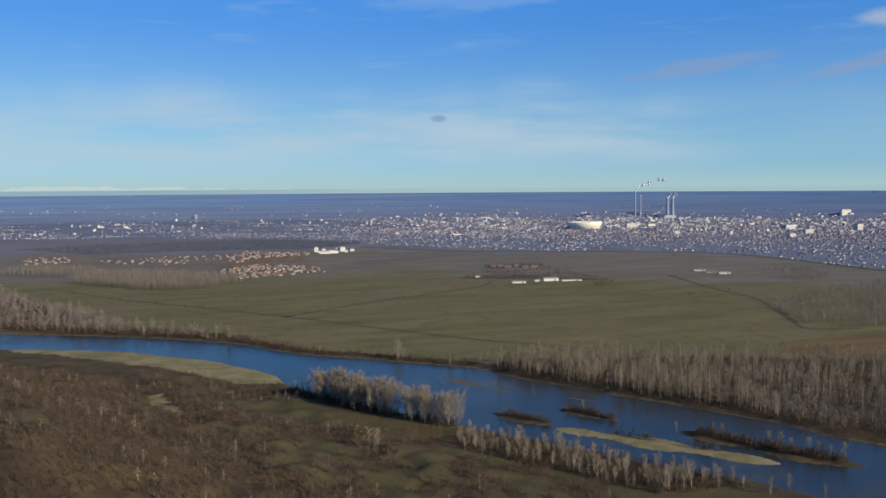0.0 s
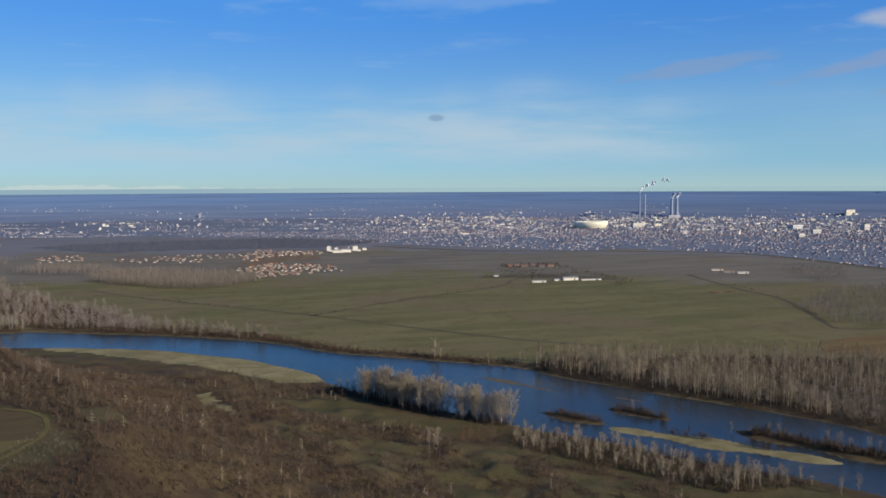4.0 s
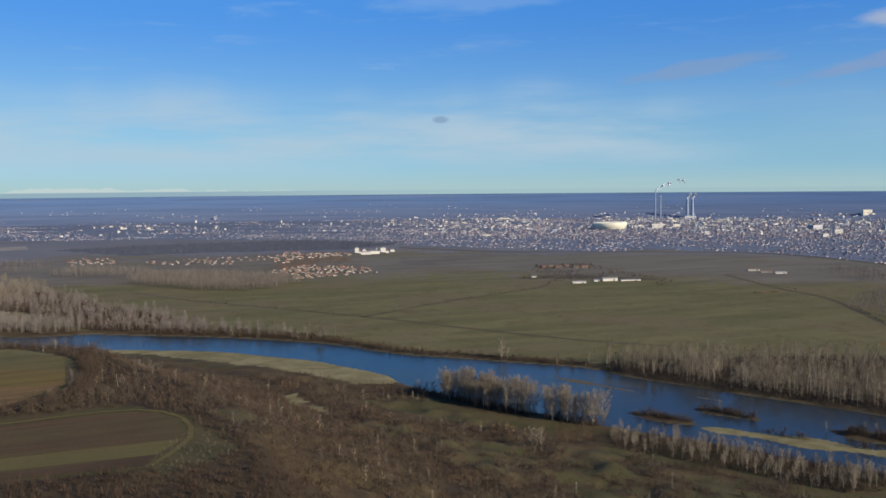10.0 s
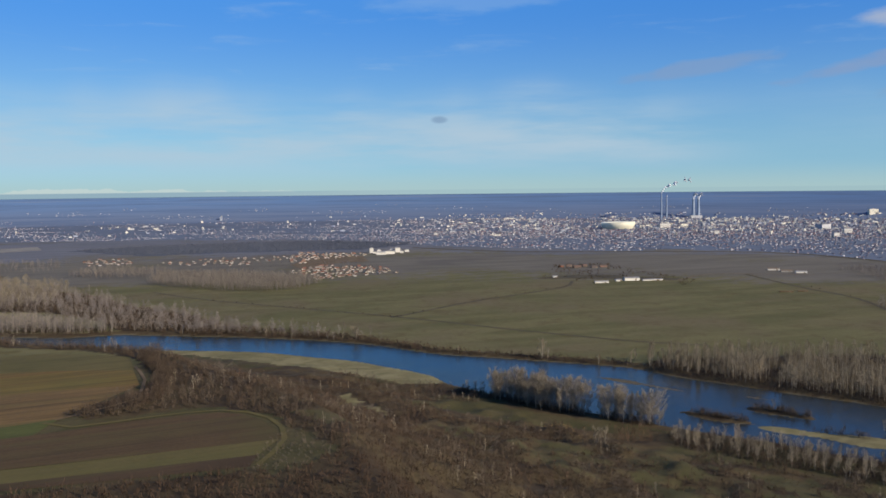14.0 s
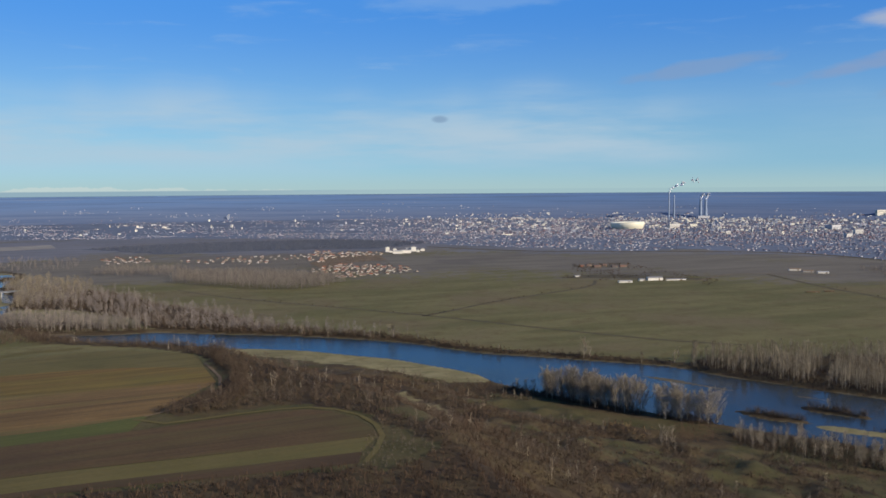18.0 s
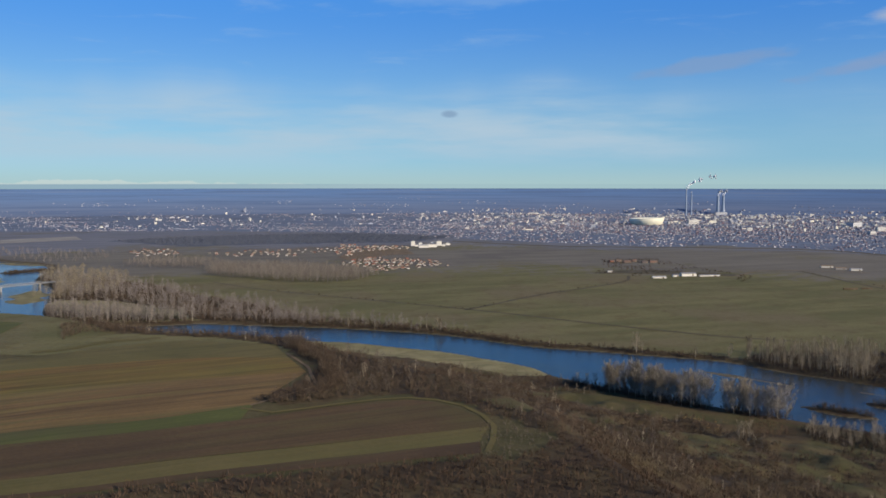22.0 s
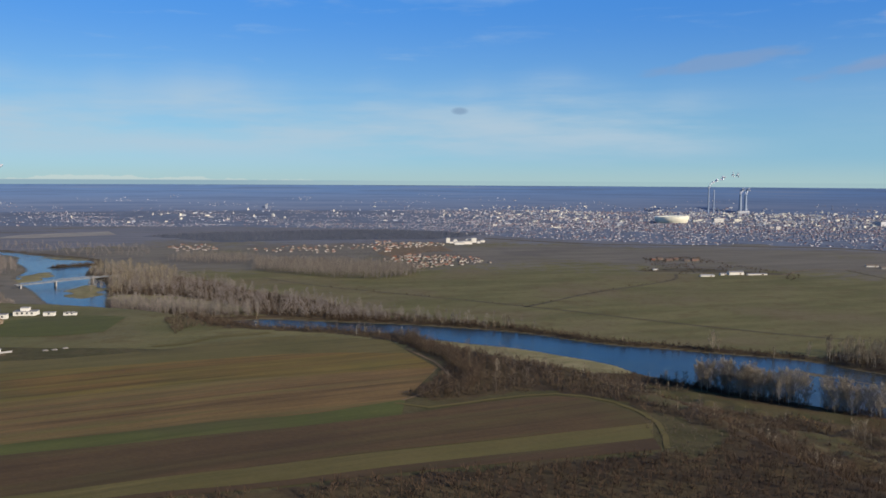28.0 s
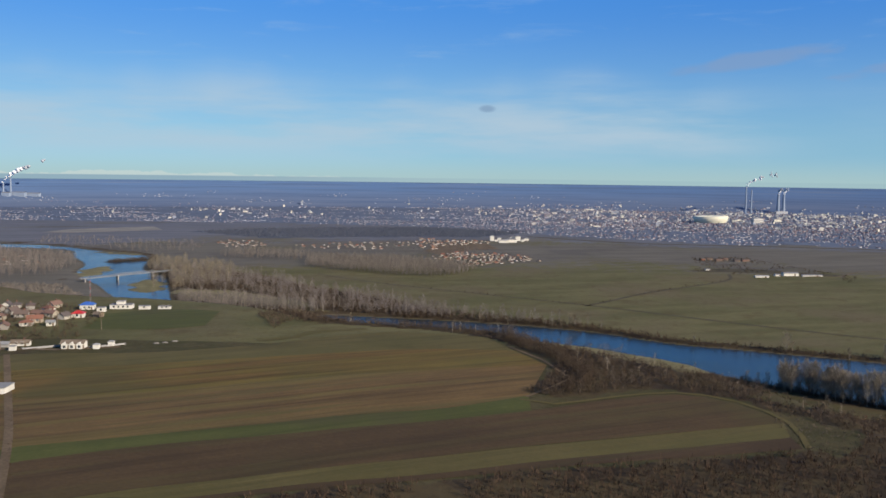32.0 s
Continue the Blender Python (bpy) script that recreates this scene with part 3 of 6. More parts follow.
# bars and islands: centre, half length, half width, angle, height over the water, 2 mud / 1 sand / 0 scrub
BARS = [(134, 492, 68, 8.5, -33, 0.7, 1), (104, 560, 23, 6, -43, 0.9, 0), (194, 484, 54, 10, -42, 1.1, 0), (58, 551, 25, 5.5, -40, 0.9, 0), (118, 507, 22, 1.7, -33, 0.95, 0), (152, 483, 16, 1.5, -32, 0.9, 0), (28, 652, 44, 5, -43, 0.05, 2),
        (-748, 1108, 70, 20, 110, 0.7, 1), (-892, 1262, 68, 18, 102, 0.9, 1), (-905, 1425, 48, 9, 50, 0.8, 0), (-985, 1552, 60, 10, -26, 0.8, 1), (150, 620, 34, 3, -40, 0.04, 2), (110, 596, 22, 2.5, -40, 0.04, 2)]
MIDDLE = (-150.0, 0.0)


def bar_depth(x, y, bar):
    cx, cy, a, b, turn, _, _ = bar
    c, s = math.cos(radians(turn)), math.sin(radians(turn))
    u, v = (x - cx) * c + (y - cy) * s, -(x - cx) * s + (y - cy) * c
    return (u / a) ** 2 + (v / (b * (1 + 0.35 * np.sin(u * 0.11 + cx)))) ** 2


def height(x, y):
    x, y = np.asarray(x, float), np.asarray(y, float)
    r = np.hypot(x - MIDDLE[0], y - MIDDLE[1])
    z = 2.0 - 20 * smooth(2300, 3400, r)
    d = np.where(inside(x, y, PLATEAU), 0.0, away(x, y, edge_line))
    bank = np.where(inside(x, y, RIVER), 0.0, np.minimum(away(x, y, far_line), away(x, y, near_line)))
    hill = 57.0 * np.exp(-d / 82) * np.where(d > 0, 1, 1)
    hill = hill * smooth(22, 110, bank) * (1 - smooth(260, 420, d))
    rough = smooth(0, 30, d) * (1 - smooth(180, 260, d)) * smooth(15, 70, bank)
    z = z + hill + rough * (2.6 * lumps(x, y, 46, 3) + 1.2 * lumps(x, y, 19, 5)) + 0.5 * lumps(x, y, 140, 9) * (d < 1)
    z = np.where(bank < 9, -0.4 + (z + 0.4) * smooth(0, 9, bank), z)
    wet = inside(x, y, RIVER)
    z = np.where(wet, -0.3 - np.minimum(2.0, 0.2 * np.minimum(away(x, y, far_line), away(x, y, near_line))), z)
    for bar in BARS:
        k = bar_depth(x, y, bar)
        z = np.where(wet, np.maximum(z, bar[5] * (1 - smooth(0.55, 1.15, k)) - 0.3 * smooth(0.8, 1.4, k)), z)
    z = z + 129 * np.clip((r - 4590) / 360, 0, 1) ** 1.3
    return z


def grid_steps(stops):
    """Coordinates whose step changes along the way: (from, to, step)."""
    out = []
    for a, b, s in stops:
        out += list(np.arange(a, b - 1e-6, s))
    return np.array(out + [stops[-1][1]])


gx = grid_steps([(-4950, -2400, 75), (-2400, -1200, 30), (-1200, -1060, 14), (-1060, -700, 8), (-700, -130, 5.5), (-130, 260, 3.4), (260, 330, 5.5), (330, 900, 14), (900, 2400, 50), (2400, 4800, 75)])
gy = grid_steps([(-900, -100, 80), (-100, 180, 20), (180, 440, 5.5), (440, 700, 3.4), (700, 960, 5.5), (960, 1360, 8), (1360, 1700, 13), (1700, 2600, 40), (2600, 4400, 75), (4400, 4960, 22)])
X, Y = np.meshgrid(gx, gy)
far = np.hypot(X - MIDDLE[0], Y - MIDDLE[1])
pull = np.where(far > 4950, 4950 / np.maximum(far, 1.0), 1.0)     # the sheet ends on a circle
X, Y = MIDDLE[0] + (X - MIDDLE[0]) * pull, MIDDLE[1] + (Y - MIDDLE[1]) * pull
Z = height(X, Y)
nx, ny = len(gx), len(gy)
i, j = np.meshgrid(np.arange(nx - 1), np.arange(ny - 1))
q = (j * nx + i).ravel()
quads = np.stack([q, q + 1, q + nx + 1, q + nx], 1)

# what covers the ground
EDGE_D = np.where(inside(X, Y, PLATEAU), -away(X, Y, edge_line), away(X, Y, edge_line))
BANK_D = np.where(inside(X, Y, RIVER), 0.0, np.minimum(away(X, Y, far_line), away(X, Y, near_line)))
NEARSIDE = PLATEAU[:-2] + [(1200, -500), (1200, 20)] + near_line[::-1]
on_slope = inside(X, Y, NEARSIDE)
MEADOW = [(-147, 577), (-122, 592), (-99, 587), (-59, 562), (-18, 531), (8, 505), (-20, 510), (-50, 520), (-97, 546), (-135, 552)]
OPEN = [(-126, 484), (-96, 474), (-64, 484), (-35, 462), (3, 447), (60, 425), (105, 400), (150, 350), (190, 300), (150, 250), (90, 270), (40, 310), (-9, 365), (-35, 380), (-74, 402), (-96, 422), (-117, 452)]
GLADE = [(-184, 356), (-170, 362), (-154, 346), (-168, 338)]
CLODS = [(-186, 322), (-178, 330), (-164, 314), (-158, 300), (-176, 276), (-188, 284)]
scrub_mask = np.where(on_slope, 0.85 - 0.42 * smooth(120, 260, EDGE_D) + 0.30 * lumps(X, Y, 46, 21), 0.0)
scrub_mask = np.where(inside(X, Y, PLATEAU) & (Y < 700), np.where(Y < 420, 0.36 + 0.3 * lumps(X, Y, 30, 25), 0.2 + 0.15 * lumps(X, Y, 60, 25)), scrub_mask)
SCRUBLAND = [(-420, 640), (-300, 600), (-180, 640), (-112, 630), (-60, 555), (10, 500), (110, 400), (200, 300), (300, 150), (200, -40), (60, 20), (-160, 60), (-420, 80), (-620, 120), (-640, 180), (-404, 208), (-342, 232), (-309, 242), (-254, 261),
            (-187, 280), (-177, 300), (-177, 322), (-188, 347), (-212, 362), (-232, 362), (-262, 350), (-280, 352), (-264, 395), (-262, 420), (-290, 470), (-330, 500), (-400, 515), (-440, 560)]
scrub_mask = np.where(inside(X, Y, SCRUBLAND) & (EDGE_D < 60), 1.0, scrub_mask)
scrub_mask = np.where(inside(X, Y, OPEN), 0.50 + 0.28 * lumps(X, Y, 34, 26) + 0.22 * lumps(X, Y, 11, 27), scrub_mask)
for green in (MEADOW, GLADE, CLODS):
    scrub_mask = np.where(inside(X, Y, green), 0.16 + 0.2 * lumps(X, Y, 25, 26), scrub_mask)
SLOPE = [(-1300, 980), (-860, 1090), (-760, 960), (-690, 860), (-640, 760), (-560, 690), (-600, 640), (-760, 740), (-1000, 830)]
scrub_mask = np.where(inside(X, Y, SLOPE), 0.5 + 0.2 * lumps(X, Y, 60, 28), scrub_mask)
scrub_mask = np.maximum(scrub_mask, np.where((BANK_D < 16) & (BANK_D > 0), 0.8, 0))
FOREST = [(46, 708), (70, 678), (103, 649), (136, 617), (164, 595), (187, 575), (208, 556), (230, 535), (270, 497), (345, 447), (455, 393), (700, 320), (700, 560), (520, 640), (400, 712), (260, 738), (162, 742), (70, 735)]
WOOD_L = [(-813, 1269), (-778, 1321), (-681, 1262), (-606, 1214), (-530, 1110), (-433, 1030), (-383, 975), (-330, 905), (-350, 886), (-395, 893), (-431, 903), (-472, 916), (-518, 985), (-597, 1049), (-676, 1064), (-712, 1092), (-770, 1228)]
for grove in (FOREST, WOOD_L):
    scrub_mask = np.where(inside(X, Y, grove), 0.9, scrub_mask)
SANDBAR = [(-410, 811), (-379, 813), (-321, 808), (-280, 798), (-240, 777), (-200, 758), (-171, 732), (-144, 709), (-127, 689), (-117, 662), (-122, 650), (-148, 649), (-174, 667), (-205, 690), (-298, 744), (-354, 775), (-394, 786)]
SPIT_SAND = [(-698, 1049), (-674, 1069), (-619, 1068), (-598, 1049), (-580, 1010), (-619, 1020), (-684, 1030)]
sand_mask = np.where(inside(X, Y, SANDBAR) | inside(X, Y, SPIT_SAND), 1.0, 0.0)
BLUFF = [(-192, 560), (-184, 568), (-174, 553), (-150, 511), (-156, 506), (-166, 520), (-180, 530)]
sand_mask = np.maximum(sand_mask, np.where(inside(X, Y, BLUFF), 0.55 + 0.2 * lumps(X, Y, 9, 58), 0))
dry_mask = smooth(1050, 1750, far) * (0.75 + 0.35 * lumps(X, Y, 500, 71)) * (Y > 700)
HEATH = on_slope & (X < -620) & (Y > 800)
scrub_mask = np.where(HEATH, 0.22 + 0.3 * lumps(X, Y, 70, 29), scrub_mask)
dry_mask = np.where(HEATH, 1.0, dry_mask)
mud_mask = np.where((Z < 0.05) & (BANK_D < 9), 1.0, 0.0)
for bar in BARS:
    k = bar_depth(X, Y, bar)
    mud_mask = np.where(k < 1.3, 0.0, mud_mask)
    cover = (scrub_mask, sand_mask, mud_mask)[bar[6]]
    cover[:] = np.maximum(cover, np.where((k < 1.3) & inside(X, Y, RIVER), 1.0, 0))
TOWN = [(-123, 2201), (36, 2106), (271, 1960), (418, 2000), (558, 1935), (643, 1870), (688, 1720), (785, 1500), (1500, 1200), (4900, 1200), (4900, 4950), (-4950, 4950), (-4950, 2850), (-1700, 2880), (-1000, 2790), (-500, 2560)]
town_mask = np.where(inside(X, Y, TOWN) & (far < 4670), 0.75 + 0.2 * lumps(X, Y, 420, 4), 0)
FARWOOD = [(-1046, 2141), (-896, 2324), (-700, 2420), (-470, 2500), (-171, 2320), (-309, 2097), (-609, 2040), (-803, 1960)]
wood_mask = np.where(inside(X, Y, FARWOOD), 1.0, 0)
# distance at which the hazed ridge colour takes over
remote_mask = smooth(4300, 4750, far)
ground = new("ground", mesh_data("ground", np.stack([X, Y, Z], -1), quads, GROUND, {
    "scrub": scrub_mask.ravel(), "turf": np.where((on_slope & ~HEATH) | inside(X, Y, PLATEAU) & (Y < 450), 1.0, 0.0).ravel(), "dry": dry_mask.ravel(), "bare": (smooth(1650, 2150, far) * (Y > 700) * (0.7 + 0.3 * lumps(X, Y, 400, 73))).ravel(), "sand": sand_mask.ravel(), "mud": mud_mask.ravel(), "town": town_mask.ravel(), "wood": wood_mask.ravel(), "remote_haze": remote_mask.ravel()}, True))
tagged(ground, "winter grass plain with a scrub-covered hillside and sandy river banks", "ground", kind="structure")

ax, ay = np.arange(-2600, 1200, 14.0), np.arange(20, 2060, 14.0)
wx, wy = np.meshgrid(ax, ay)
bank_gap = np.where(inside(wx, wy, RIVER), 0.0, np.minimum(away(wx, wy, far_line), away(wx, wy, near_line)))
wet_node = bank_gap < np.where(np.hypot(wx - MIDDLE[0], wy) > 2000, 6.0, 30.0)
i, j = np.meshgrid(np.arange(len(ax) - 1), np.arange(len(ay) - 1))
q = (j * len(ax) + i).ravel()
wf = np.stack([q, q + 1, q + len(ax) + 1, q + len(ax)], 1)
wf = wf[wet_node.ravel()[wf].all(1)]
keep, wf = np.unique(wf, return_inverse=True)
wv = np.stack([wx.ravel()[keep], wy.ravel()[keep], np.zeros(len(keep))], -1)
wf = wf.reshape(-1, 4)
river = new("water", mesh_data("water", wv, wf, WATER, None, True))
tagged(river, "calm blue river reflecting the sky between scrubby banks", "river", kind="structure")


def ground_at(x, y):
    return height(np.array([x]), np.array([y]))[0]


def sheet(name, outline, mat, lift, label, category="field", step=12.0):
    """A patch of land that follows the ground, with the given outline of four sides: two lines of equal count."""
    a, b = (np.array(curve(list(side), step)) for side in outline)
    m = max(len(a), len(b))
    a, b = (np.stack([np.interp(np.linspace(0, 1, m), np.linspace(0, 1, len(s)), s[:, c]) for c in (0, 1)], -1) for s in (a, b))
    cross = max(2, int(np.hypot(*(a - b).T).max() / step) + 1)
    t = np.linspace(0, 1, cross)
    p = a[:, None] + (b - a)[:, None] * t[None, :, None]
    z = height(p[..., 0], p[..., 1]) + lift
    v = np.concatenate([p, z[..., None]], -1).reshape(-1, 3)
    i2, j2 = np.meshgrid(np.arange(cross - 1), np.arange(m - 1))
    q2 = (j2 * cross + i2).ravel()
    ob = new(name, mesh_data(name, v, np.stack([q2, q2 + 1, q2 + cross + 1, q2 + cross], 1), mat, None, True))
    return tagged(ob, label, category, kind="structure")


def strip(name, line, wide, mat, lift, label, category):
    p = np.array(line, float)
    d = np.gradient(p, axis=0)
    d = np.stack([-d[:, 1], d[:, 0]], -1) / np.hypot(d[:, 0], d[:, 1])[:, None]
    return sheet(name, ((p + d * wide / 2).tolist(), (p - d * wide / 2).tolist()), mat, lift, label, category)


# ---- fields on the plateau ----
FIELD_LIFT = 0.12
F_TOP = [ (-551, 386), (-534, 404), (-463, 420), (-411, 451), (-356, 489), (-296, 477)]
F_A = [ (-536, 361), (-516, 371), (-454, 394), (-389, 420), (-335, 441), (-282, 441)]
F_B = [ (-505, 311), (-487, 320), (-434, 342), (-366, 375), (-315, 393), (-267, 407)]
F_C = [ (-466, 249), (-454, 262), (-411, 281), (-355, 308), (-312, 325), (-279, 347)]
F_D = [ (-457, 235), (-446, 248), (-407, 269), (-352, 292), (-311, 309), (-279, 324)]
F_E = [ (-429, 211), (-400, 228), (-362, 245), (-313, 265), (-250, 291), (-183, 317)]
F_E2 = [ (-279, 324), (-246, 344), (-216, 355), (-195, 342), (-182, 318)]
F_F = [ (-411, 210), (-384, 223), (-350, 237), (-312, 249), (-253, 274), (-187, 298)]
F_G = [ (-401, 211), (-373, 224), (-342, 235), (-309, 245), (-254, 265), (-187, 285)]
sheet("field_north", (F_TOP, F_A), FALLOW, FIELD_LIFT, "grassy fallow strip at the field's top")
sheet("field_stubble", (F_A, F_B), STUBBLE, FIELD_LIFT, "brown stubble strip with green streaks")
sheet("field_ploughed", (F_B, F_C), PLOUGH, FIELD_LIFT, "broad strip of ploughed red-brown soil")
sheet("field_wheat", (F_C, F_D), WHEAT, FIELD_LIFT, "narrow bright green strip of young wheat")
sheet("field_dark", (F_D, F_E[:4] + [ (-282, 279) ]), DARKSOIL, FIELD_LIFT, "dark freshly ploughed strip")
sheet("field_dark_east", (F_E2, [ (-282, 279), (-254, 290), (-228, 300), (-205, 308), (-182, 317)]), DARKSOIL, FIELD_LIFT + 0.01, "dark ploughed headland ending in a rounded corner")
sheet("field_fallow", (F_E, F_F), FALLOW, FIELD_LIFT, "pale fallow grass strip along the field")
sheet("field_brown", (F_F, F_G), EASTSOIL, FIELD_LIFT, "thin brown strip beside the scrub")
sheet("field_green", ([ (-545, 532), (-514, 555), (-475, 551)], [ (-536, 478), (-493, 480), (-467, 495)]), WHEAT, FIELD_LIFT, "green winter wheat plot behind the yards")
strip("field_margin", [ (-283, 341), (-269, 335), (-243, 349), (-215, 358), (-192, 345), (-181, 317), (-185, 286)], 2.2, FALLOW, 0.18, "pale grass margin round the ploughed corner", "field")
strip("dirt_road", [ (-538, 403), (-494, 327), (-461, 269), (-435, 218), (-420, 189)], 3.0, DIRT, 0.2, "rutted pale dirt track between the fields", "road")
strip("field_bank", [(-285, 452), (-277, 437), (-268, 418), (-262, 395), (-258, 381), (-266, 366), (-280, 345)], 1.6, DIRT, 0.2, "pale crumbling bank at the field's edge", "field")
strip("yard_road", [ (-582, 407), (-539, 417), (-519, 417), (-491, 429)], 4.0, DIRT, 0.22, "pale gravel lane along the yard wall", "road")
strip("edge_path", [ (-369, 499), (-401, 482), (-406, 466), (-424, 455)], 6.0, FALLOW, 0.2, "dry grass bank along the plateau edge", "field")

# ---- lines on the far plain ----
strip("ditch_long", [ (-549, 1263), (-435, 1161), (-181, 997), (-42, 892), (61, 822), (129, 793)], 4.6, DITCH, 0.15, "long dark weedy ditch across the meadow", "ditch")
strip("ditch_bent", [ (-179, 988), (-146, 1031), (-83, 1115), (7, 1207), (67, 1279), (88, 1355)], 5.5, DITCH, 0.15, "dark winding ditch with dead weeds", "ditch")
strip("ditch_east", [ (388, 1424), (403, 1233), (422, 1108), (394, 930), (389, 882), (444, 880)], 6.0, DITCH, 0.15, "weedy drain with bushes along it", "ditch")
strip("town_edge", [ (-191, 2145), (61, 1975), (394, 1931), (643, 1831), (775, 1457)], 22.0, DITCH, 0.15, "dark hedge line at the town's edge", "hedge")
sheet("farm_yard", ([(34, 1398), (80, 1432), (150, 1438), (215, 1400), (262, 1372)], [(44, 1386), (96, 1386), (150, 1376), (205, 1366), (268, 1342)]), DITCH, 0.14, "dark weedy ground round the farm")
strip("farm_lane", [ (193, 1357), (250, 1346), (343, 1436), (493, 1400)], 5.0, DIRT, 0.2, "pale farm lane on the plain", "road")
sheet("field_brown_plain", ([ (323, 797), (395, 837), (481, 861)], [ (319, 748), (362, 732), (427, 724)]), PLOUGH, 0.12, "brown ploughed field on the plain")
sheet("field_red", ([ (-419, 1690), (-389, 1865), (-296, 1904)], [ (-369, 1571), (-333, 1709), (-267, 1756)]), DIRT, 0.12, "reddish bare plot between the houses")
sheet("sand_quarry", ([(-1378, 2177), (-1318, 2268), (-1236, 2372)], [(-1383, 2030), (-1285, 2040), (-1141, 2190)]), QUARRY, 0.5, "pale open quarry floor beyond the river")

# ---- trees ----


def bare_tree(seed, tall, spread, limbs, twigs, column, girth=0.018, thin=0.10, low=0.16, cheap=False):
    """A leafless tree: (trunk, crown) shapes. column 1: limbs sweep upwards, 0: they spread."""
    g = np.random.default_rng(seed)
    lean = g.normal(0, 0.03, 2) * tall
    trunk, crown, ends = [], [], []
    knots = [np.array((lean[0] * t * t, lean[1] * t * t, tall * 0.94 * t)) for t in (0, 0.35, 0.7, 1)]
    rad = [tall * girth * k for k in (1.0, 0.72, 0.42, 0.08)]
    for a, b, r0, r1 in zip(knots, knots[1:], rad, rad[1:]):
        trunk.append(rod(a, b, r0, r1, 3 if cheap else 5))
    for _ in range(limbs):
        t = g.uniform(low, 0.86) ** 0.9
        base = np.array((lean[0] * t * t, lean[1] * t * t, tall * 0.94 * t))
        a = g.uniform(0, 2 * np.pi)
        reach = spread * (0.35 + 0.65 * np.sin(np.pi * min(1, t * 0.75 + 0.2))) * g.uniform(0.6, 1.1)
        up = reach * (0.6 + 1.5 * column) * g.uniform(0.7, 1.3)
        tip = base + (np.cos(a) * reach, np.sin(a) * reach, min(up, tall * 0.98 - base[2] + 0.3))
        mid = (base + tip) / 2 + (0, 0, -0.08 * reach) + g.normal(0, 0.06 * reach, 3)
        r = tall * girth * 0.36 * (1.1 - t)
        trunk += [rod(base, tip, r, r * 0.2, 3)] if cheap else [rod(base, mid, r, r * 0.6, 3), rod(mid, tip, r * 0.6, r * 0.15, 3)]
        ends += [(mid, tip), (base * 0.4 + mid * 0.6, mid), (mid * 0.3 + tip * 0.7, tip)]
    ends.append((knots[2], knots[3]))
    v, f = [], []
    broad = 0.42 + 0.16 * (1 - column)
    for n in range(twigs):
        if n % 5 and not cheap:
            a, b = ends[g.integers(len(ends))]
            p = a + (b - a) * g.uniform(0.1, 1.0)
            way2 = (b - a) / np.linalg.norm(b - a) * 0.6
        else:
            # all through the crown's envelope, pointing up and outwards
            t = low + (1 - low) * g.uniform(0, 1) ** 0.85
            k = (t - low) / (1 - low)
            wide = spread * 0.85 * (np.sin(np.pi * k ** (math.log(0.5) / math.log(broad))) * 0.9 + 0.1) * g.uniform(0, 1) ** 0.6
            a = g.uniform(0, 2 * np.pi)
            p = np.array((lean[0] * t * t + np.cos(a) * wide, lean[1] * t * t + np.sin(a) * wide, tall * 0.93 * t))
            way2 = np.array((np.cos(a), np.sin(a), 0.0)) * 0.35
        d = way2 + g.normal(0, 0.5, 3) + (0, 0, 0.3 + 0.45 * column)
        d *= g.uniform(0.05, 0.13) * tall / np.linalg.norm(d)
        side = np.cross(d, g.normal(0, 1, 3))
        side *= thin * g.uniform(0.6, 1.4) / max(1e-6, np.linalg.norm(side))
        v += [p - side, p + side, p + d]
        f.append((3 * n, 3 * n + 1, 3 * n + 2))
    return joined(trunk), (np.array(v), np.array(f))


def bush_shape(seed, tall, wide, twigs, thin=0.10):
    """A leafless bush: stems and a dome of twigs."""
    g = np.random.default_rng(seed)
    v, f = [], []
    for n in range(twigs):
        a, e = g.uniform(0, 2 * np.pi), g.uniform(0.0, 1.0)
        out = np.array((np.cos(a) * np.sqrt(1 - e * e), np.sin(a) * np.sqrt(1 - e * e), e)) * (wide / 2, wide / 2, tall)
        k = g.uniform(0.05, 0.72)
        p = out * k + g.normal(0, 0.06 * wide, 3) * (1, 1, 0)
        d = (out + g.normal(0, 0.22, 3) * (wide, wide, tall) * 0.5) * g.uniform(0.25, 0.45)
        d[2] = abs(d[2]) + 0.1 * tall
        p[2] = max(0.0, p[2])
        side = np.cross(d, g.normal(0, 1, 3))
        side *= thin * g.uniform(0.6, 1.5) / max(1e-6, np.linalg.norm(side))
        v += [p - side, p + side, p + d]
        f.append((3 * n, 3 * n + 1, 3 * n + 2))
    return np.array(v), np.array(f)


def scatter(places, shapes, scales, turns, tints, squash=None):
    """Copies of the shapes at the places, joined: (verts, faces, tint)."""
    vs, fs, ts, n = [], [], [], 0
    which = rng.integers(0, len(shapes), len(places))
    for k, (sv, sf) in enumerate(shapes):
        sel = np.nonzero(which == k)[0]
        if not len(sel):
            continue
        c, s = np.cos(turns[sel])[:, None], np.sin(turns[sel])[:, None]
        sc = scales[sel][:, None]
        x = (sv[None, :, 0] * c - sv[None, :, 1] * s) * sc + places[sel, 0, None]
        y = (sv[None, :, 0] * s + sv[None, :, 1] * c) * sc + places[sel, 1, None]
        z = sv[None, :, 2] * sc * (1 if squash is None else squash[sel][:, None]) + places[sel, 2, None]
        vs.append(np.stack([x, y, z], -1).reshape(-1, 3))
        fs.append((sf[None] + (np.arange(len(sel)) * len(sv))[:, None, None]).reshape(-1, 3) + n)
        ts.append(np.repeat(tints[sel], len(sv)))
        n += len(sel) * len(sv)
    return np.vstack(vs), np.vstack(fs), np.concatenate(ts)


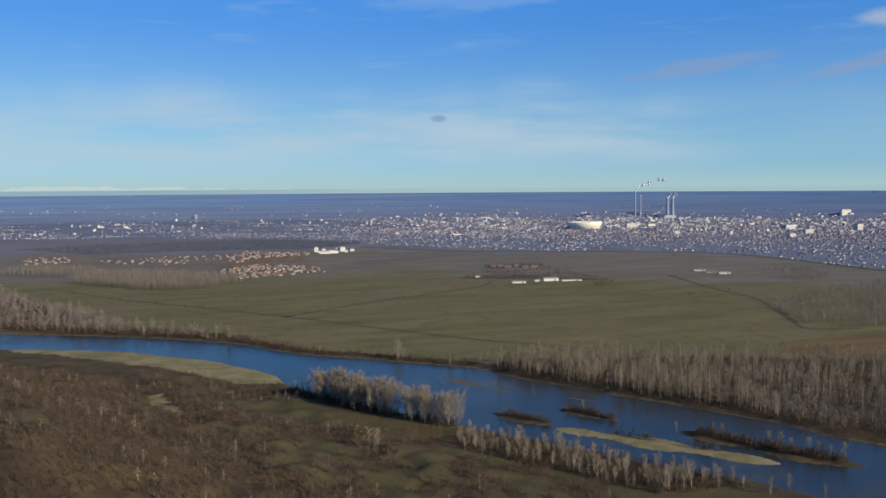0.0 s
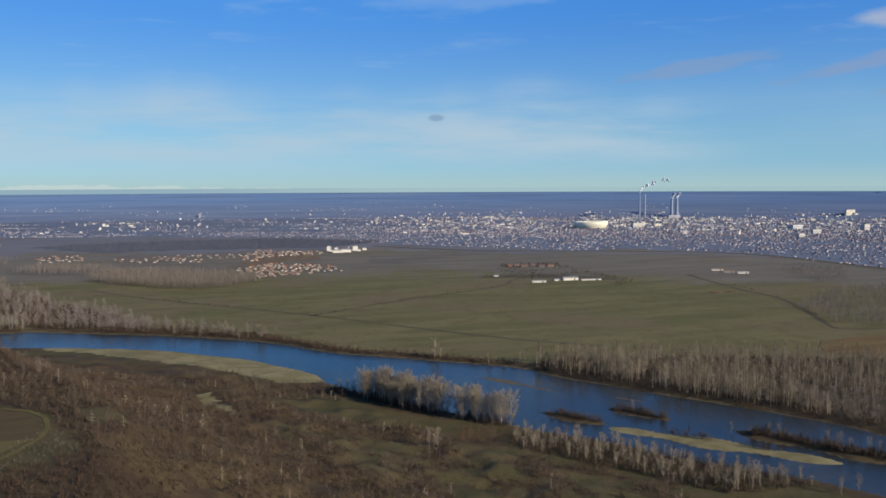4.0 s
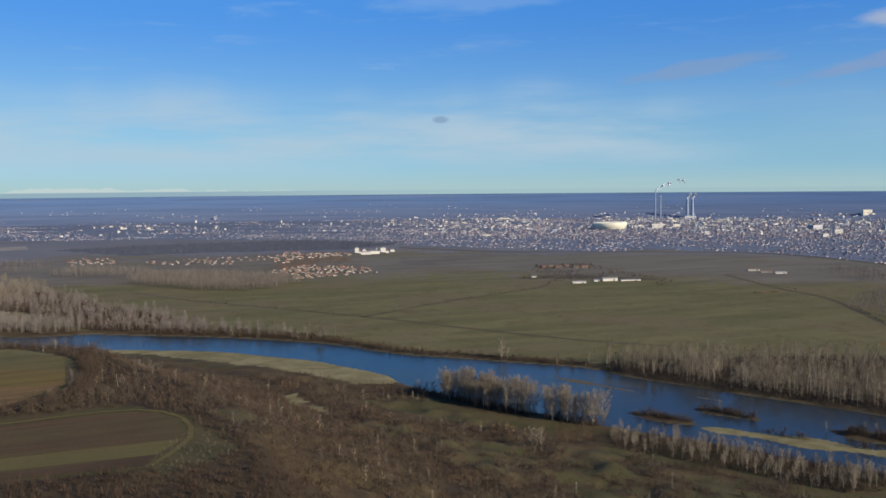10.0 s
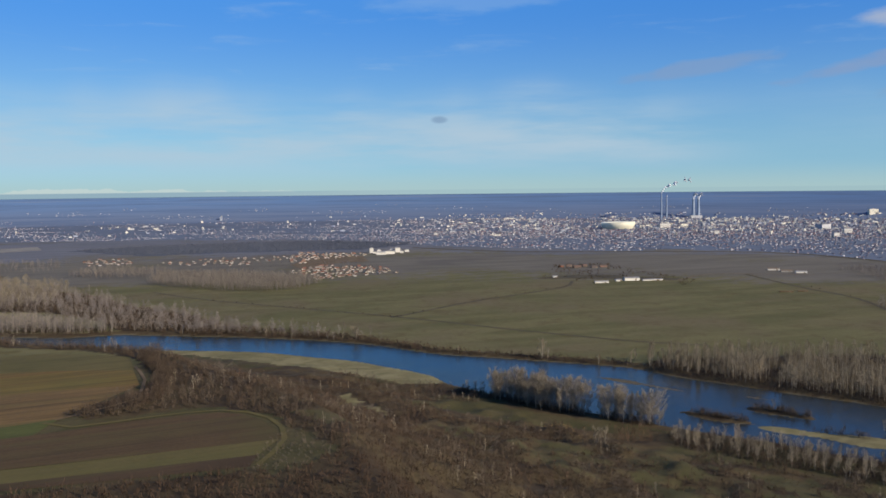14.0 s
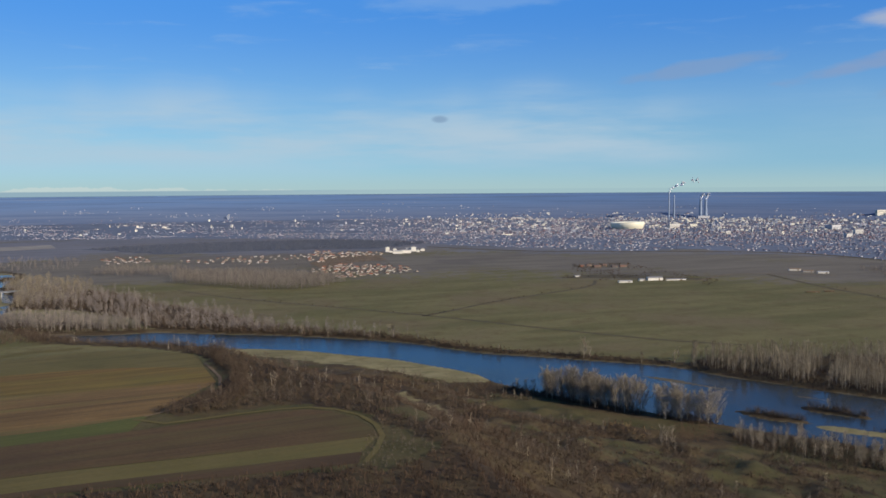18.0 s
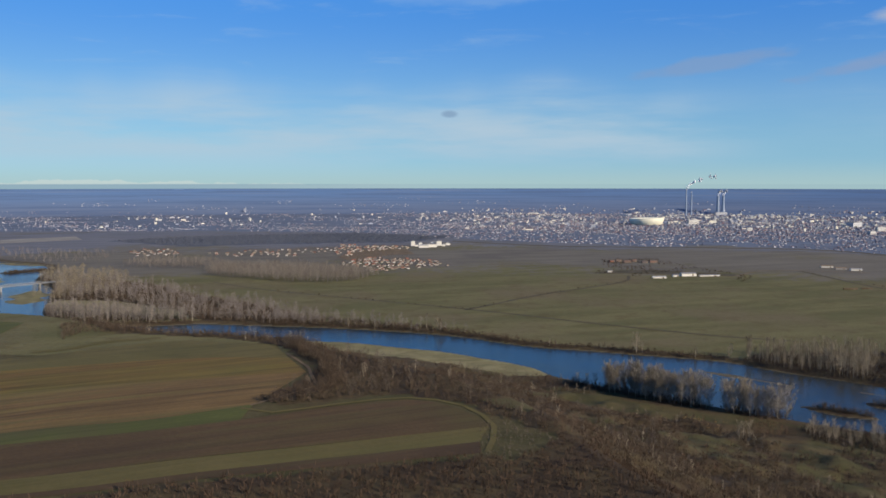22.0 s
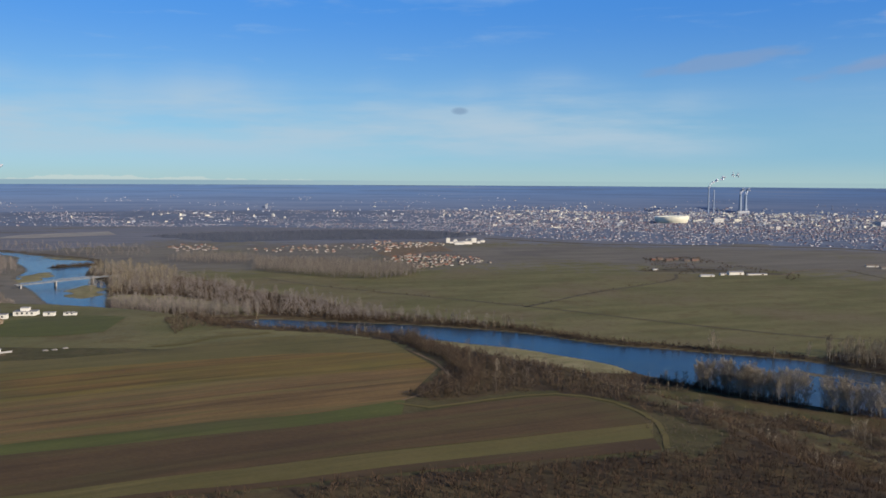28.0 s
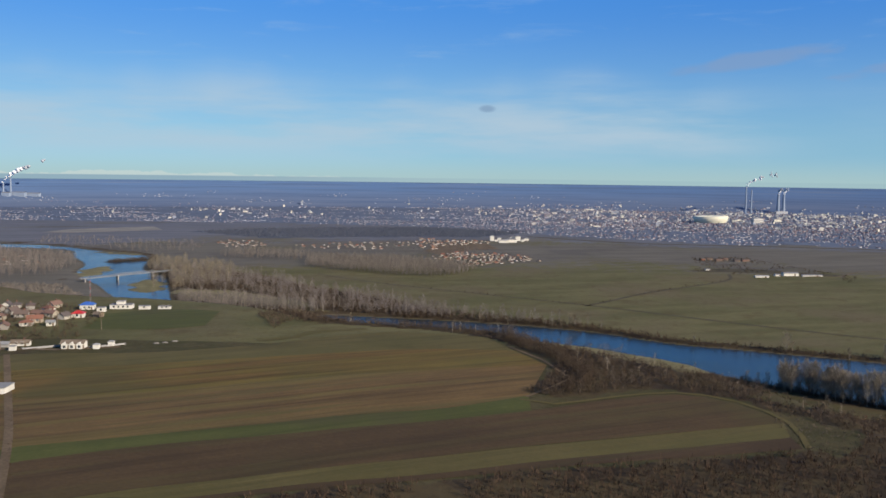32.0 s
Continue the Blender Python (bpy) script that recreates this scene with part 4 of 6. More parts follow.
def sow(poly, gap, jitter=0.45, keep=1.0, seed=1):
    """Places in an outline, on a shaken grid, with their ground height."""
    g = np.random.default_rng(seed)
    q = np.array(poly)
    xs, ys = np.arange(q[:, 0].min(), q[:, 0].max(), gap), np.arange(q[:, 1].min(), q[:, 1].max(), gap)
    x, y = np.meshgrid(xs, ys)
    x, y = (x + g.uniform(-jitter, jitter, x.shape) * gap).ravel(), (y + g.uniform(-jitter, jitter, y.shape) * gap).ravel()
    ok = inside(x, y, [tuple(p) for p in poly]) & (g.uniform(0, 1, x.shape) < keep)
    x, y = x[ok], y[ok]
    return np.stack([x, y, height(x, y) - 0.1], -1)


def dry(p):
    """Leaves out places in the water."""
    return p[p[:, 2] > 0.02]


TALL = [bare_tree(11 + s, 25, 3.8, 24, 520, 0.95, 0.010, 0.10, 0.16) for s in range(5)]
ROUND = [bare_tree(31 + s, 23, 6.2, 36, 1100, 0.62, 0.010, 0.095, 0.07) for s in range(5)]
SLIM = [bare_tree(51 + s, 15, 3.1, 20, 420, 0.85, 0.010, 0.075, 0.10) for s in range(4)]
TALL_FAR = [bare_tree(71 + s, 25, 4.6, 4, 130, 0.8, 0.008, 0.17, 0.16, True) for s in range(5)]
ROUND_FAR = [bare_tree(91 + s, 21, 6.0, 4, 140, 0.5, 0.009, 0.20, 0.06, True) for s in range(5)]
BROAD_FAR = [bare_tree(171 + s, 19, 6.6, 6, 165, 0.25, 0.009, 0.19, 0.10, True) for s in range(5)]
BUSHES = [bush_shape(111 + s, 4.6, 5.4, 28, 0.11) for s in range(5)]
TUFTS_FAR = [bush_shape(231 + s, 4.5, 6.0, 11, 0.36) for s in range(4)]
BUSHES_FAR = [bush_shape(131 + s, 4.5, 6.0, 24, 0.24) for s in range(4)]


def wood(name, places, kinds, smin, smax, label, bark=None, twig=None, squash=None):
    """A wood that nobody could count, joined: trunks and crowns."""
    n = len(places)
    sc, tu, ti = rng.uniform(smin, smax, n), rng.uniform(0, 6.28, n), rng.uniform(0, 1, n)
    home = thing(name, 0, 0, 0, 0, label, "woodland", kind="stuff")
    state = rng.bit_generator.state
    v, f, t = scatter(places, [k[0] for k in kinds], sc, tu, ti)
    tagged(part("trunks", mesh_data("trunks", v, f, bark or BARK, {"tint": t}), None, home), kind="stuff")
    rng.bit_generator.state = state
    v, f, t = scatter(places, [k[1] for k in kinds], sc, tu, ti)
    tagged(part("crowns", mesh_data("crowns", v, f, twig or TWIG, {"tint": t}), None, home), kind="stuff")
    return home


def bushes(name, places, smin, smax, label, shapes=None, mat=None):
    n = len(places)
    v, f, t = scatter(places, shapes or BUSHES, rng.uniform(smin, smax, n), rng.uniform(0, 6.28, n), rng.uniform(0, 1, n), rng.uniform(0.7, 1.25, n))
    ob = new(name, mesh_data(name, v, f, mat or BUSH, {"tint": t}))
    return tagged(ob, label, "scrub", kind="stuff")


def make_tree(shape, label, group, twig=None):
    home = thing("tree", 0, 0, -500, 0, label, "tree", group)
    part("trunk", shape[0], BARK, home)
    part("crown", shape[1], twig or TWIG, home)
    return home


def plant(model, places, smin, smax, used):
    for x, y, z in places:
        m = pose(x, y, z, 0, 0, rng.uniform(0, 360)) @ Matrix.Scale(rng.uniform(smin, smax), 4)
        k = model[rng.integers(len(model))]
        if k in used:
            copy_thing(k, m)
        else:
            k.matrix_basis = m
            used.add(k)


used = set()
# tall bare poplars of the wood over the river
fp = dry(sow(FOREST, 5.2, seed=5))
fp = fp[lumps(fp[:, 0], fp[:, 1], 55, 81) + 0.5 * lumps(fp[:, 0], fp[:, 1], 14, 83) > -0.60]
fd = away(fp[:, 0], fp[:, 1], far_line)
low_part = (fp[:, 0] > 225) & (fd < 75)
deep = rng.uniform(0, 1, len(fp)) < 1.0 - 0.6 * smooth(60, 120, fd)
wood("poplar_wood_far_bank", fp[(fd > 34) & ~low_part & deep], TALL_FAR, 0.42, 0.74, "dense leafless poplar wood over the river")
wood("young_wood_far_bank", fp[low_part], ROUND_FAR, 0.22, 0.52, "young reddish-brown leafless wood by the river", TWIG, WOODTWIG)
fp, fd = fp[~low_part], fd[~low_part]
front = [make_tree(s, "tall bare poplar with pale trunk at the wood's edge", "poplars at the wood's edge") for s in TALL]
edge_trees = fp[(fd <= 34) & (fd > 6)]
near_first = np.argsort(edge_trees[:, 0])
plant(front, edge_trees[near_first[:56]], 0.42, 0.80, used)
if len(edge_trees) > 56:
    wood("poplar_wood_edge", edge_trees[near_first[56:]], TALL_FAR, 0.45, 0.74, "bare poplars along the river's edge")
bushes("wood_floor_thicket", dry(sow(FOREST, 7.0, keep=0.8, seed=35)), 0.5, 1.0, "dark brown thicket on the poplar wood's floor", BUSHES_FAR)
under = dry(sow([(44, 702), (70, 670), (103, 641), (136, 610), (164, 588), (187, 568), (208, 549), (230, 528), (264, 489), (340, 440), (360, 452), (285, 510), (205, 580), (112, 660), (62, 718)], 3.6, seed=6))
bushes("bank_scrub_far", under, 0.5, 0.95, "dark leafless scrub under the poplars on the bank")

# copses on the near bank
COPSE = [(-90, 604), (-72, 585), (-50, 566), (-28, 549), (-22, 556), (-30, 574), (-66, 606), (-82, 618)]
COPSE_B = [(-21, 545), (-4, 534), (10, 526), (20, 531), (4, 546), (-12, 558)]
COPSE_GAP = [(-112, 618), (-90, 600), (-84, 606), (-104, 632)]
copse_model = [make_tree(s, "bare broad riverside poplar with fine pale twigs", "riverside copse", SLIMTWIG) for s in (*ROUND, *TALL[:2])]
plant(copse_model, np.concatenate([dry(sow(COPSE, 5.3, seed=8)), dry(sow(COPSE_B, 5.3, seed=48))]), 0.74, 1.04, used)
bushes("copse_scrub", np.concatenate([dry(sow(p, 3.0, seed=9)) for p in (COPSE, COPSE_B, COPSE_GAP)]), 0.8, 1.6, "dark scrub between the riverside trees")
COPSE2 = [(14, 508), (40, 505), (60, 495), (78, 486), (100, 466), (128, 447), (150, 432), (160, 416), (112, 405), (87, 421), (62, 445), (38, 462), (11, 480)]
slim_model = [make_tree(s, "slender bare tree with grey-white twigs on the bank", "slender bank trees", SLIMTWIG) for s in SLIM]
plant(slim_model, dry(sow(COPSE2, 6.0, keep=0.9, seed=10)), 0.5, 0.9, used)
bushes("bank_scrub_near", dry(sow(COPSE2, 3.0, seed=11)), 0.5, 1.2, "low dark scrub along the near bank")
lone = [(-36, 468), (-33, 470), (-31, 466), (177, 411), (190, 400), (165, 404), (20, 484), (24, 480), (17, 487), (-103, 622), (-97, 616), (-92, 611), (118, 725), (45, 728), (-28, 742), (39, 716)]
plant(slim_model, np.array([(x, y, ground_at(x, y) - 0.1) for x, y in lone]), 0.65, 1.0, used)
ISLE_TREES = [(170, 508), (174, 503), (195, 484), (200, 480), (205, 477), (212, 470), (216, 466), (221, 462), (226, 456), (150, 516), (100, 563)]
plant(slim_model, np.array([(x, y, ground_at(x, y) - 0.1) for x, y in ISLE_TREES]), 0.6, 1.0, used)
for bar in BARS:
    if not bar[6]:
        c, s = math.cos(radians(bar[4])), math.sin(radians(bar[4]))
        g2 = np.random.default_rng(int(bar[0] + 2000))
        n = int(bar[2] * bar[3] / 2)
        u, v2 = g2.uniform(-0.8, 0.8, n) * bar[2], g2.uniform(-0.6, 0.6, n) * bar[3]
        x, y = bar[0] + u * c - v2 * s, bar[1] + u * s + v2 * c
        bushes("island_scrub", dry(np.stack([x, y, height(x, y)], -1)), 0.6, 1.35, "reddish leafless scrub on the river island")

# woods on the far bank, upstream
wl_spots = dry(sow(WOOD_L, 7.6, seed=12))
wl_spots = wl_spots[lumps(wl_spots[:, 0], wl_spots[:, 1], 60, 84) + 0.7 * lumps(wl_spots[:, 0], wl_spots[:, 1], 23, 85) > -0.25]
wood("mixed_wood_far_bank", wl_spots, BROAD_FAR + TALL_FAR[:2], 0.36, 0.80, "open leafless wood on the far bank", WOODTWIG, LILACTWIG)
bushes("wood_floor_scrub", dry(sow(WOOD_L, 5.2, keep=0.9, seed=13)), 0.7, 1.3, "brown scrub on the wood's floor", BUSHES_FAR)
STRIP_WOOD = [(-400, 893), (-323, 881), (-250, 859), (-192, 834), (-176, 836), (-190, 858), (-246, 888), (-310, 918), (-380, 950)]
sw_spots = dry(sow(STRIP_WOOD, 6.5, seed=52))
wood("bank_wood", sw_spots[rng.uniform(0, 1, len(sw_spots)) < 0.35 + 0.5 * smooth(-190, -380, sw_spots[:, 0])], BROAD_FAR + TALL_FAR[:2], 0.32, 0.70, "leafless trees in clumps along the far bank", WOODTWIG, LILACTWIG)
bushes("bank_wood_scrub", dry(sow(STRIP_WOOD, 4.4, keep=0.8, seed=53)), 0.5, 1.1, "brown scrub under the bank trees", BUSHES_FAR)
SPIT = [(-668, 962), (-646, 930), (-610, 909), (-566, 897), (-505, 893), (-470, 903), (-478, 925), (-535, 950), (-596, 962), (-640, 975)]
wood("poplar_spit", dry(sow(SPIT, 5.6, seed=14)), TALL_FAR + BROAD_FAR[:2], 0.55, 0.80, "row of pale bare poplars at the river bend", BARK, LILACTWIG)
bushes("spit_scrub", dry(sow(SPIT, 4.5, seed=49)), 0.5, 1.0, "brown scrub under the poplars of the spit", BUSHES_FAR)
BANK_ROW = [(-395, 888), (-323, 876), (-250, 854), (-192, 829), (-155, 800), (-120, 774), (-77, 758), (-33, 739), (36, 711), (36, 722), (-30, 751), (-74, 770), (-115, 788), (-150, 815), (-188, 845), (-246, 872), (-320, 896), (-390, 910)]
bank_model = [make_tree(s, "small bare tree on the low river bank", "trees along the bank") for s in (ROUND[1], SLIM[1])]
bank_spots = dry(sow(BANK_ROW, 8, seed=15))
bank_spots = bank_spots[rng.uniform(0, 1, len(bank_spots)) < 0.10 + 0.12 * smooth(-40, -330, bank_spots[:, 0])]
plant(bank_model, bank_spots, 0.32, 0.80, used)
bushes("bank_scrub_row", dry(sow(BANK_ROW, 3.2, seed=16)), 0.5, 1.35, "low brown scrub along the river's edge")
PLANTATION = [(-590, 1358), (-496, 1298), (-429, 1256), (-364, 1247), (-337, 1273), (-306, 1360), (-353, 1418), (-470, 1481), (-607, 1493)]
wood("poplar_plantation", sow(PLANTATION, 6.6, jitter=0.3, seed=17), TALL_FAR, 0.5, 0.68, "even plantation of bare grey poplars", WOODTWIG, WOODTWIG)
PLANT2 = [(-776, 1479), (-689, 1458), (-619, 1458), (-600, 1520), (-638, 1574), (-755, 1598)]
wood("poplar_plantation_back", sow(PLANT2, 9.0, jitter=0.25, seed=18), TALL_FAR, 0.5, 0.65, "second block of bare poplars", WOODTWIG, WOODTWIG)
UP_LEFT = [(-1010, 1130), (-920, 1180), (-950, 1330), (-1010, 1420), (-1180, 1500), (-1300, 1400), (-1150, 1200)]
wood("poplar_wood_upstream", dry(sow(UP_LEFT, 9.5, seed=19)), TALL_FAR, 0.5, 0.8, "bare poplar wood beside the upstream reach", WOODTWIG, LILACTWIG)
UP_RIGHT = [(-800, 1230), (-740, 1100), (-700, 1060), (-640, 1130), (-700, 1330), (-820, 1420), (-850, 1380)]
wood("mixed_wood_bridge", dry(sow(UP_RIGHT, 10, keep=0.8, seed=20)), BROAD_FAR, 0.5, 0.95, "leafless wood beside the bridge")
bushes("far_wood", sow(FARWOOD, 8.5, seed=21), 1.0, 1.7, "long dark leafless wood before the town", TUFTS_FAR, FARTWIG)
RIVERSIDE_FAR = [(-1240, 1730), (-930, 1560), (-840, 1600), (-900, 1800), (-1300, 1900)]
wood("wood_upstream_far", sow(RIVERSIDE_FAR, 14, keep=0.7, seed=22), ROUND_FAR, 0.3, 0.5, "leafless woodland far upstream", WOODTWIG, LILACTWIG)
bushes("ruin_thicket", sow([(85, 1560), (95, 1630), (200, 1640), (205, 1570)], 8, keep=0.6, seed=54), 0.5, 1.1, "dark leafless trees round the ruins", BUSHES_FAR)
EAST_WOOD = [ (408, 1040), (510, 1174), (695, 1305), (756, 1301), (530, 905), (434, 884), (403, 922)]
wood("thicket_east", sow(EAST_WOOD, 8, keep=0.85, seed=23), ROUND_FAR, 0.28, 0.6, "grey thicket on the plain", WOODTWIG, LILACTWIG)
EAST2 = [ (569, 1490), (631, 1506), (677, 1463), (624, 1341), (562, 1297)]
wood("plantation_east", sow(EAST2, 9, seed=24), ROUND_FAR, 0.3, 0.55, "square of bare trees on the plain", WOODTWIG, LILACTWIG)
FARM_GREEN = [ (40, 1392), (105, 1629), (197, 1671), (229, 1511), (285, 1344), (244, 1270), (179, 1428), (96, 1339)]
farm_spots = sow(FARM_GREEN, 7, seed=25)
farm_spots = farm_spots[lumps(farm_spots[:, 0], farm_spots[:, 1], 70, 65) + 0.5 * lumps(farm_spots[:, 0], farm_spots[:, 1], 24, 66) > 0.0]
bushes("farm_scrub", farm_spots, 0.3, 0.75, "dark scrub and hedges round the farm", BUSHES_FAR)
for line in ([ (-179, 988), (-83, 1115), (67, 1279)], [ (392, 1406), (426, 1119), (392, 911)], [ (-435, 1161), (-181, 997)]):
    c = np.array(curve(line, 9))
    c = c[rng.uniform(0, 1, len(c)) < 0.6] + 0
    bushes("ditch_scrub", np.stack([c[:, 0], c[:, 1], height(c[:, 0], c[:, 1])], -1), 0.3, 0.7, "low dead weeds and bushes along a ditch", BUSHES_FAR)

# hillside scrub between the fields and the river
hill = sow(SCRUBLAND, 3.3, seed=26)
ed = np.where(inside(hill[:, 0], hill[:, 1], PLATEAU), 0, away(hill[:, 0], hill[:, 1], edge_line))
patch = lumps(hill[:, 0], hill[:, 1], 70, 31) * 0.5 + lumps(hill[:, 0], hill[:, 1], 24, 33) * 0.35
ok = (patch > -0.42 + 0.50 * smooth(95, 200, ed)) & ~inside(hill[:, 0], hill[:, 1], MEADOW) & ~inside(hill[:, 0], hill[:, 1], SANDBAR) & (hill[:, 2] > 0.3)
open_land = inside(hill[:, 0], hill[:, 1], OPEN)
ok = np.where(open_land, (lumps(hill[:, 0], hill[:, 1], 34, 26) * 0.28 + lumps(hill[:, 0], hill[:, 1], 11, 27) * 0.22 > 0.06) & (hill[:, 2] > 0.3), ok)
for bare in (BLUFF, GLADE, CLODS):
    ok &= ~inside(hill[:, 0], hill[:, 1], bare)
upper = (hill[:, 1] < 300) & (ed < 40)
bushes("hillside_scrub", hill[ok & ~upper], 0.5, 1.0, "dense brown leafless scrub covering the hillside")
bushes("plateau_scrub", hill[ok & upper], 0.45, 0.95, "dark reddish-brown leafless scrub beside the fields", None, DARKBUSH)
reeds = sow([ (-61, 510), (-53, 532), (-23, 509), (-41, 487)], 4.5, keep=0.7, seed=27)
bushes("dry_reeds", reeds, 0.3, 0.5, "patch of dry orange reeds and grass", None, REED)
meadow_tufts = sow(OPEN, 2.8, keep=0.8, seed=28)
meadow_tufts = meadow_tufts[lumps(meadow_tufts[:, 0], meadow_tufts[:, 1], 18, 44) + 0.6 * lumps(meadow_tufts[:, 0], meadow_tufts[:, 1], 7, 45) > -0.05]
bushes("meadow_tufts", meadow_tufts, 0.12, 0.42, "scattered dark tufts in the meadow")
bushes("slope_scrub", dry(sow(SLOPE, 5.5, keep=0.85, seed=29)), 0.7, 1.3, "grey-brown leafless scrub on the slope below the hamlet", BUSHES_FAR, WOODTWIG)
saplings = hill[ok][rng.uniform(0, 1, ok.sum()) < 0.04]
saplings = saplings[(lumps(saplings[:, 0], saplings[:, 1], 50, 91) > 0.1) & (saplings[:, 1] > 300)]
wood("pale_saplings", saplings, [bare_tree(151 + s, 9, 1.9, 6, 46, 0.8, 0.012, 0.11, 0.1, True) for s in range(4)], 0.4, 0.85, "clumps of pale leafless saplings among the scrub", BARK, SLIMTWIG)
clump = hill[ok & ~upper]
grove = lumps(clump[:, 0], clump[:, 1], 38, 93) + 0.6 * lumps(clump[:, 0], clump[:, 1], 15, 94)
SHRUB = [bare_tree(191 + s, 7.5, 2.6, 4, 84, 0.7, 0.009, 0.08, 0.05, True) for s in range(5)]
pick = rng.uniform(0, 1, len(clump))
wood("scrub_trees", clump[(grove > 0.0) & (pick < 0.18)], SHRUB, 0.55, 1.1, "grey-brown leafless small trees rising from the scrub", PALEBUSH, PALEBUSH)
wood("red_scrub_trees", clump[(grove < -0.15) & (pick > 0.90)], SHRUB, 0.5, 0.9, "reddish-brown leafless shrubs on the hillside", REDBUSH, REDBUSH)
rim = np.array(curve([(-292, 484), (-279, 447), (-266, 428), (-256, 390), (-254, 378), (-262, 360), (-274, 347)], 1.8))
rim = np.concatenate([rim + rng.uniform(0.5, 9.0, (len(rim), 1)) * (0.94, 0.34) for _ in range(3)])
wood("field_edge_trees", np.stack([rim[:, 0], rim[:, 1], height(rim[:, 0], rim[:, 1]) - 0.1], -1), SHRUB, 0.6, 1.05, "dark leafless hedge trees at the field's edge", BUSH, BUSH)
RIM_SCRUB = [(-422, 487), (-421, 514), (-382, 523), (-354, 510), (-299, 502), (-332, 522), (-392, 553), (-451, 548)]
bushes("plateau_edge_scrub", sow(RIM_SCRUB, 3.0, keep=0.9, seed=45), 0.5, 1.0, "brown leafless scrub along the plateau's rim")
wood("plateau_edge_trees", sow(RIM_SCRUB, 6.0, keep=0.6, seed=46), SHRUB, 0.4, 0.75, "small grey leafless trees along the plateau's rim", PALEBUSH, PALEBUSH)
SAND_SCRUB = [(-205, 688), (-150, 647), (-120, 648), (-106, 628), (-124, 604), (-160, 628), (-212, 668)]
bushes("sand_edge_scrub", dry(sow(SAND_SCRUB, 3.0, keep=0.8, seed=47)), 0.4, 0.9, "brown scrub between the sandbar and the meadow")
wood("sand_edge_trees", dry(sow(SAND_SCRUB, 8.0, keep=0.7, seed=50)), SHRUB, 0.6, 1.2, "thin leafless trees beside the sandbar", PALEBUSH, PALEBUSH)
russet = sow([(-19, 520), (5, 520), (6, 486), (-19, 480)], 3.2, keep=0.8, seed=37)
wood("russet_saplings", russet, SHRUB, 0.5, 0.8, "stand of russet leafless saplings by the meadow", REDBUSH, REDBUSH)
bank_tufts = sow(CLODS, 2.2, keep=0.7, seed=30)
bushes("bank_tufts", bank_tufts, 0.15, 0.4, "pale dry tufts and clods on the field bank", None, PALEBUSH)
track_tufts = sow([ (-521, 377), (-517, 377), (-431, 219), (-433, 219) ], 2.8, keep=0.6, seed=32)
bushes("track_weeds", track_tufts, 0.12, 0.3, "low dark weeds along the dirt track")

# ---- houses ----


def windows(home, lx, ly, h, rows=1, step=3.0):
    """Windows on both long sides, each a recessed-looking dark pane in a pale frame."""
    n = max(1, int((lx - 1.5) / step))
    for side in (-1, 1):
        for r in range(rows):
            for k in range(n):
                x, z = (k - (n - 1) / 2) * step, 0.9 + r * 2.8
                y = side * (ly / 2 + 0.02)
                fr = part("window", joined([box(x - 0.75, x + 0.75, y - 0.06, y + 0.06, z, z + 0.1), box(x - 0.75, x + 0.75, y - 0.06, y + 0.06, z + 1.4, z + 1.5),
                                            box(x - 0.75, x - 0.65, y - 0.06, y + 0.06, z + 0.1, z + 1.4), box(x + 0.65, x + 0.75, y - 0.06, y + 0.06, z + 0.1, z + 1.4)]), WHITE, home)
                part("pane", box(x - 0.65, x + 0.65, y - 0.03, y + 0.03, z + 0.1, z + 1.4), GLASS, fr)


def house(x, y, z, turn, lx, ly, h, rise, wall, roof, label, group="", hipped=False, detail=False, small=0.78):
    lx, ly, h, rise = lx * small, ly * small, h * small, rise * small
    home = thing("house", x, y, z, turn, label, "house", group)
    part("wall", joined([box(-lx / 2, lx / 2, -ly / 2, ly / 2, -1.0, h)]) if hipped else joined([walls(lx, ly, h, rise), box(-lx / 2, lx / 2, -ly / 2, ly / 2, -1.0, 0.0)]), wall, home)
    part("roof", hip(lx, ly, h, rise) if hipped else gable(lx, ly, h + 0.05, rise), roof, home)
    if detail:
        part("chimney", joined([box(lx * 0.2 - 0.35, lx * 0.2 + 0.35, -0.2, 0.5, h + rise * 0.5, h + rise + 1.0), box(lx * 0.2 - 0.45, lx * 0.2 + 0.45, -0.3, 0.6, h + rise + 1.0, h + rise + 1.15)]), TILE, home)
        windows(home, lx, ly, h, 2 if h > 4.5 else 1)
        part("door", box(-0.5 + lx * 0.33, 0.5 + lx * 0.33, -ly / 2 - 0.08, -ly / 2 + 0.04, 0, 2.1), TIMBER, home)
    return home


def wall_run(name, line, tall, thick, mat, label, category):
    """A free-standing wall along a line, post by post, following the ground."""
    home = thing(name, *line[0], 0, 0, label, category)
    x0, y0 = line[0]
    for (ax, ay), (bx, by) in zip(line, line[1:]):
        n = max(1, int(math.hypot(bx - ax, by - ay) / 6))
        turn = math.degrees(math.atan2(by - ay, bx - ax))
        for k in range(n):
            cx, cy = ax + (bx - ax) * (k + 0.5) / n, ay + (by - ay) * (k + 0.5) / n
            long = math.hypot(bx - ax, by - ay) / n
            part("wall_panel", box(-long / 2 + 0.12, long / 2 - 0.12, -thick / 2, thick / 2, -0.3, tall), mat, home, "", pose(cx - x0, cy - y0, ground_at(cx, cy), 0, 0, turn))
            part("post", box(-0.14, 0.14, -thick / 2 - 0.06, thick / 2 + 0.06, -0.3, tall + 0.12), mat, home, "", pose(ax + (bx - ax) * k / n - x0, ay + (by - ay) * k / n - y0, ground_at(cx, cy), 0, 0, turn))
    return home


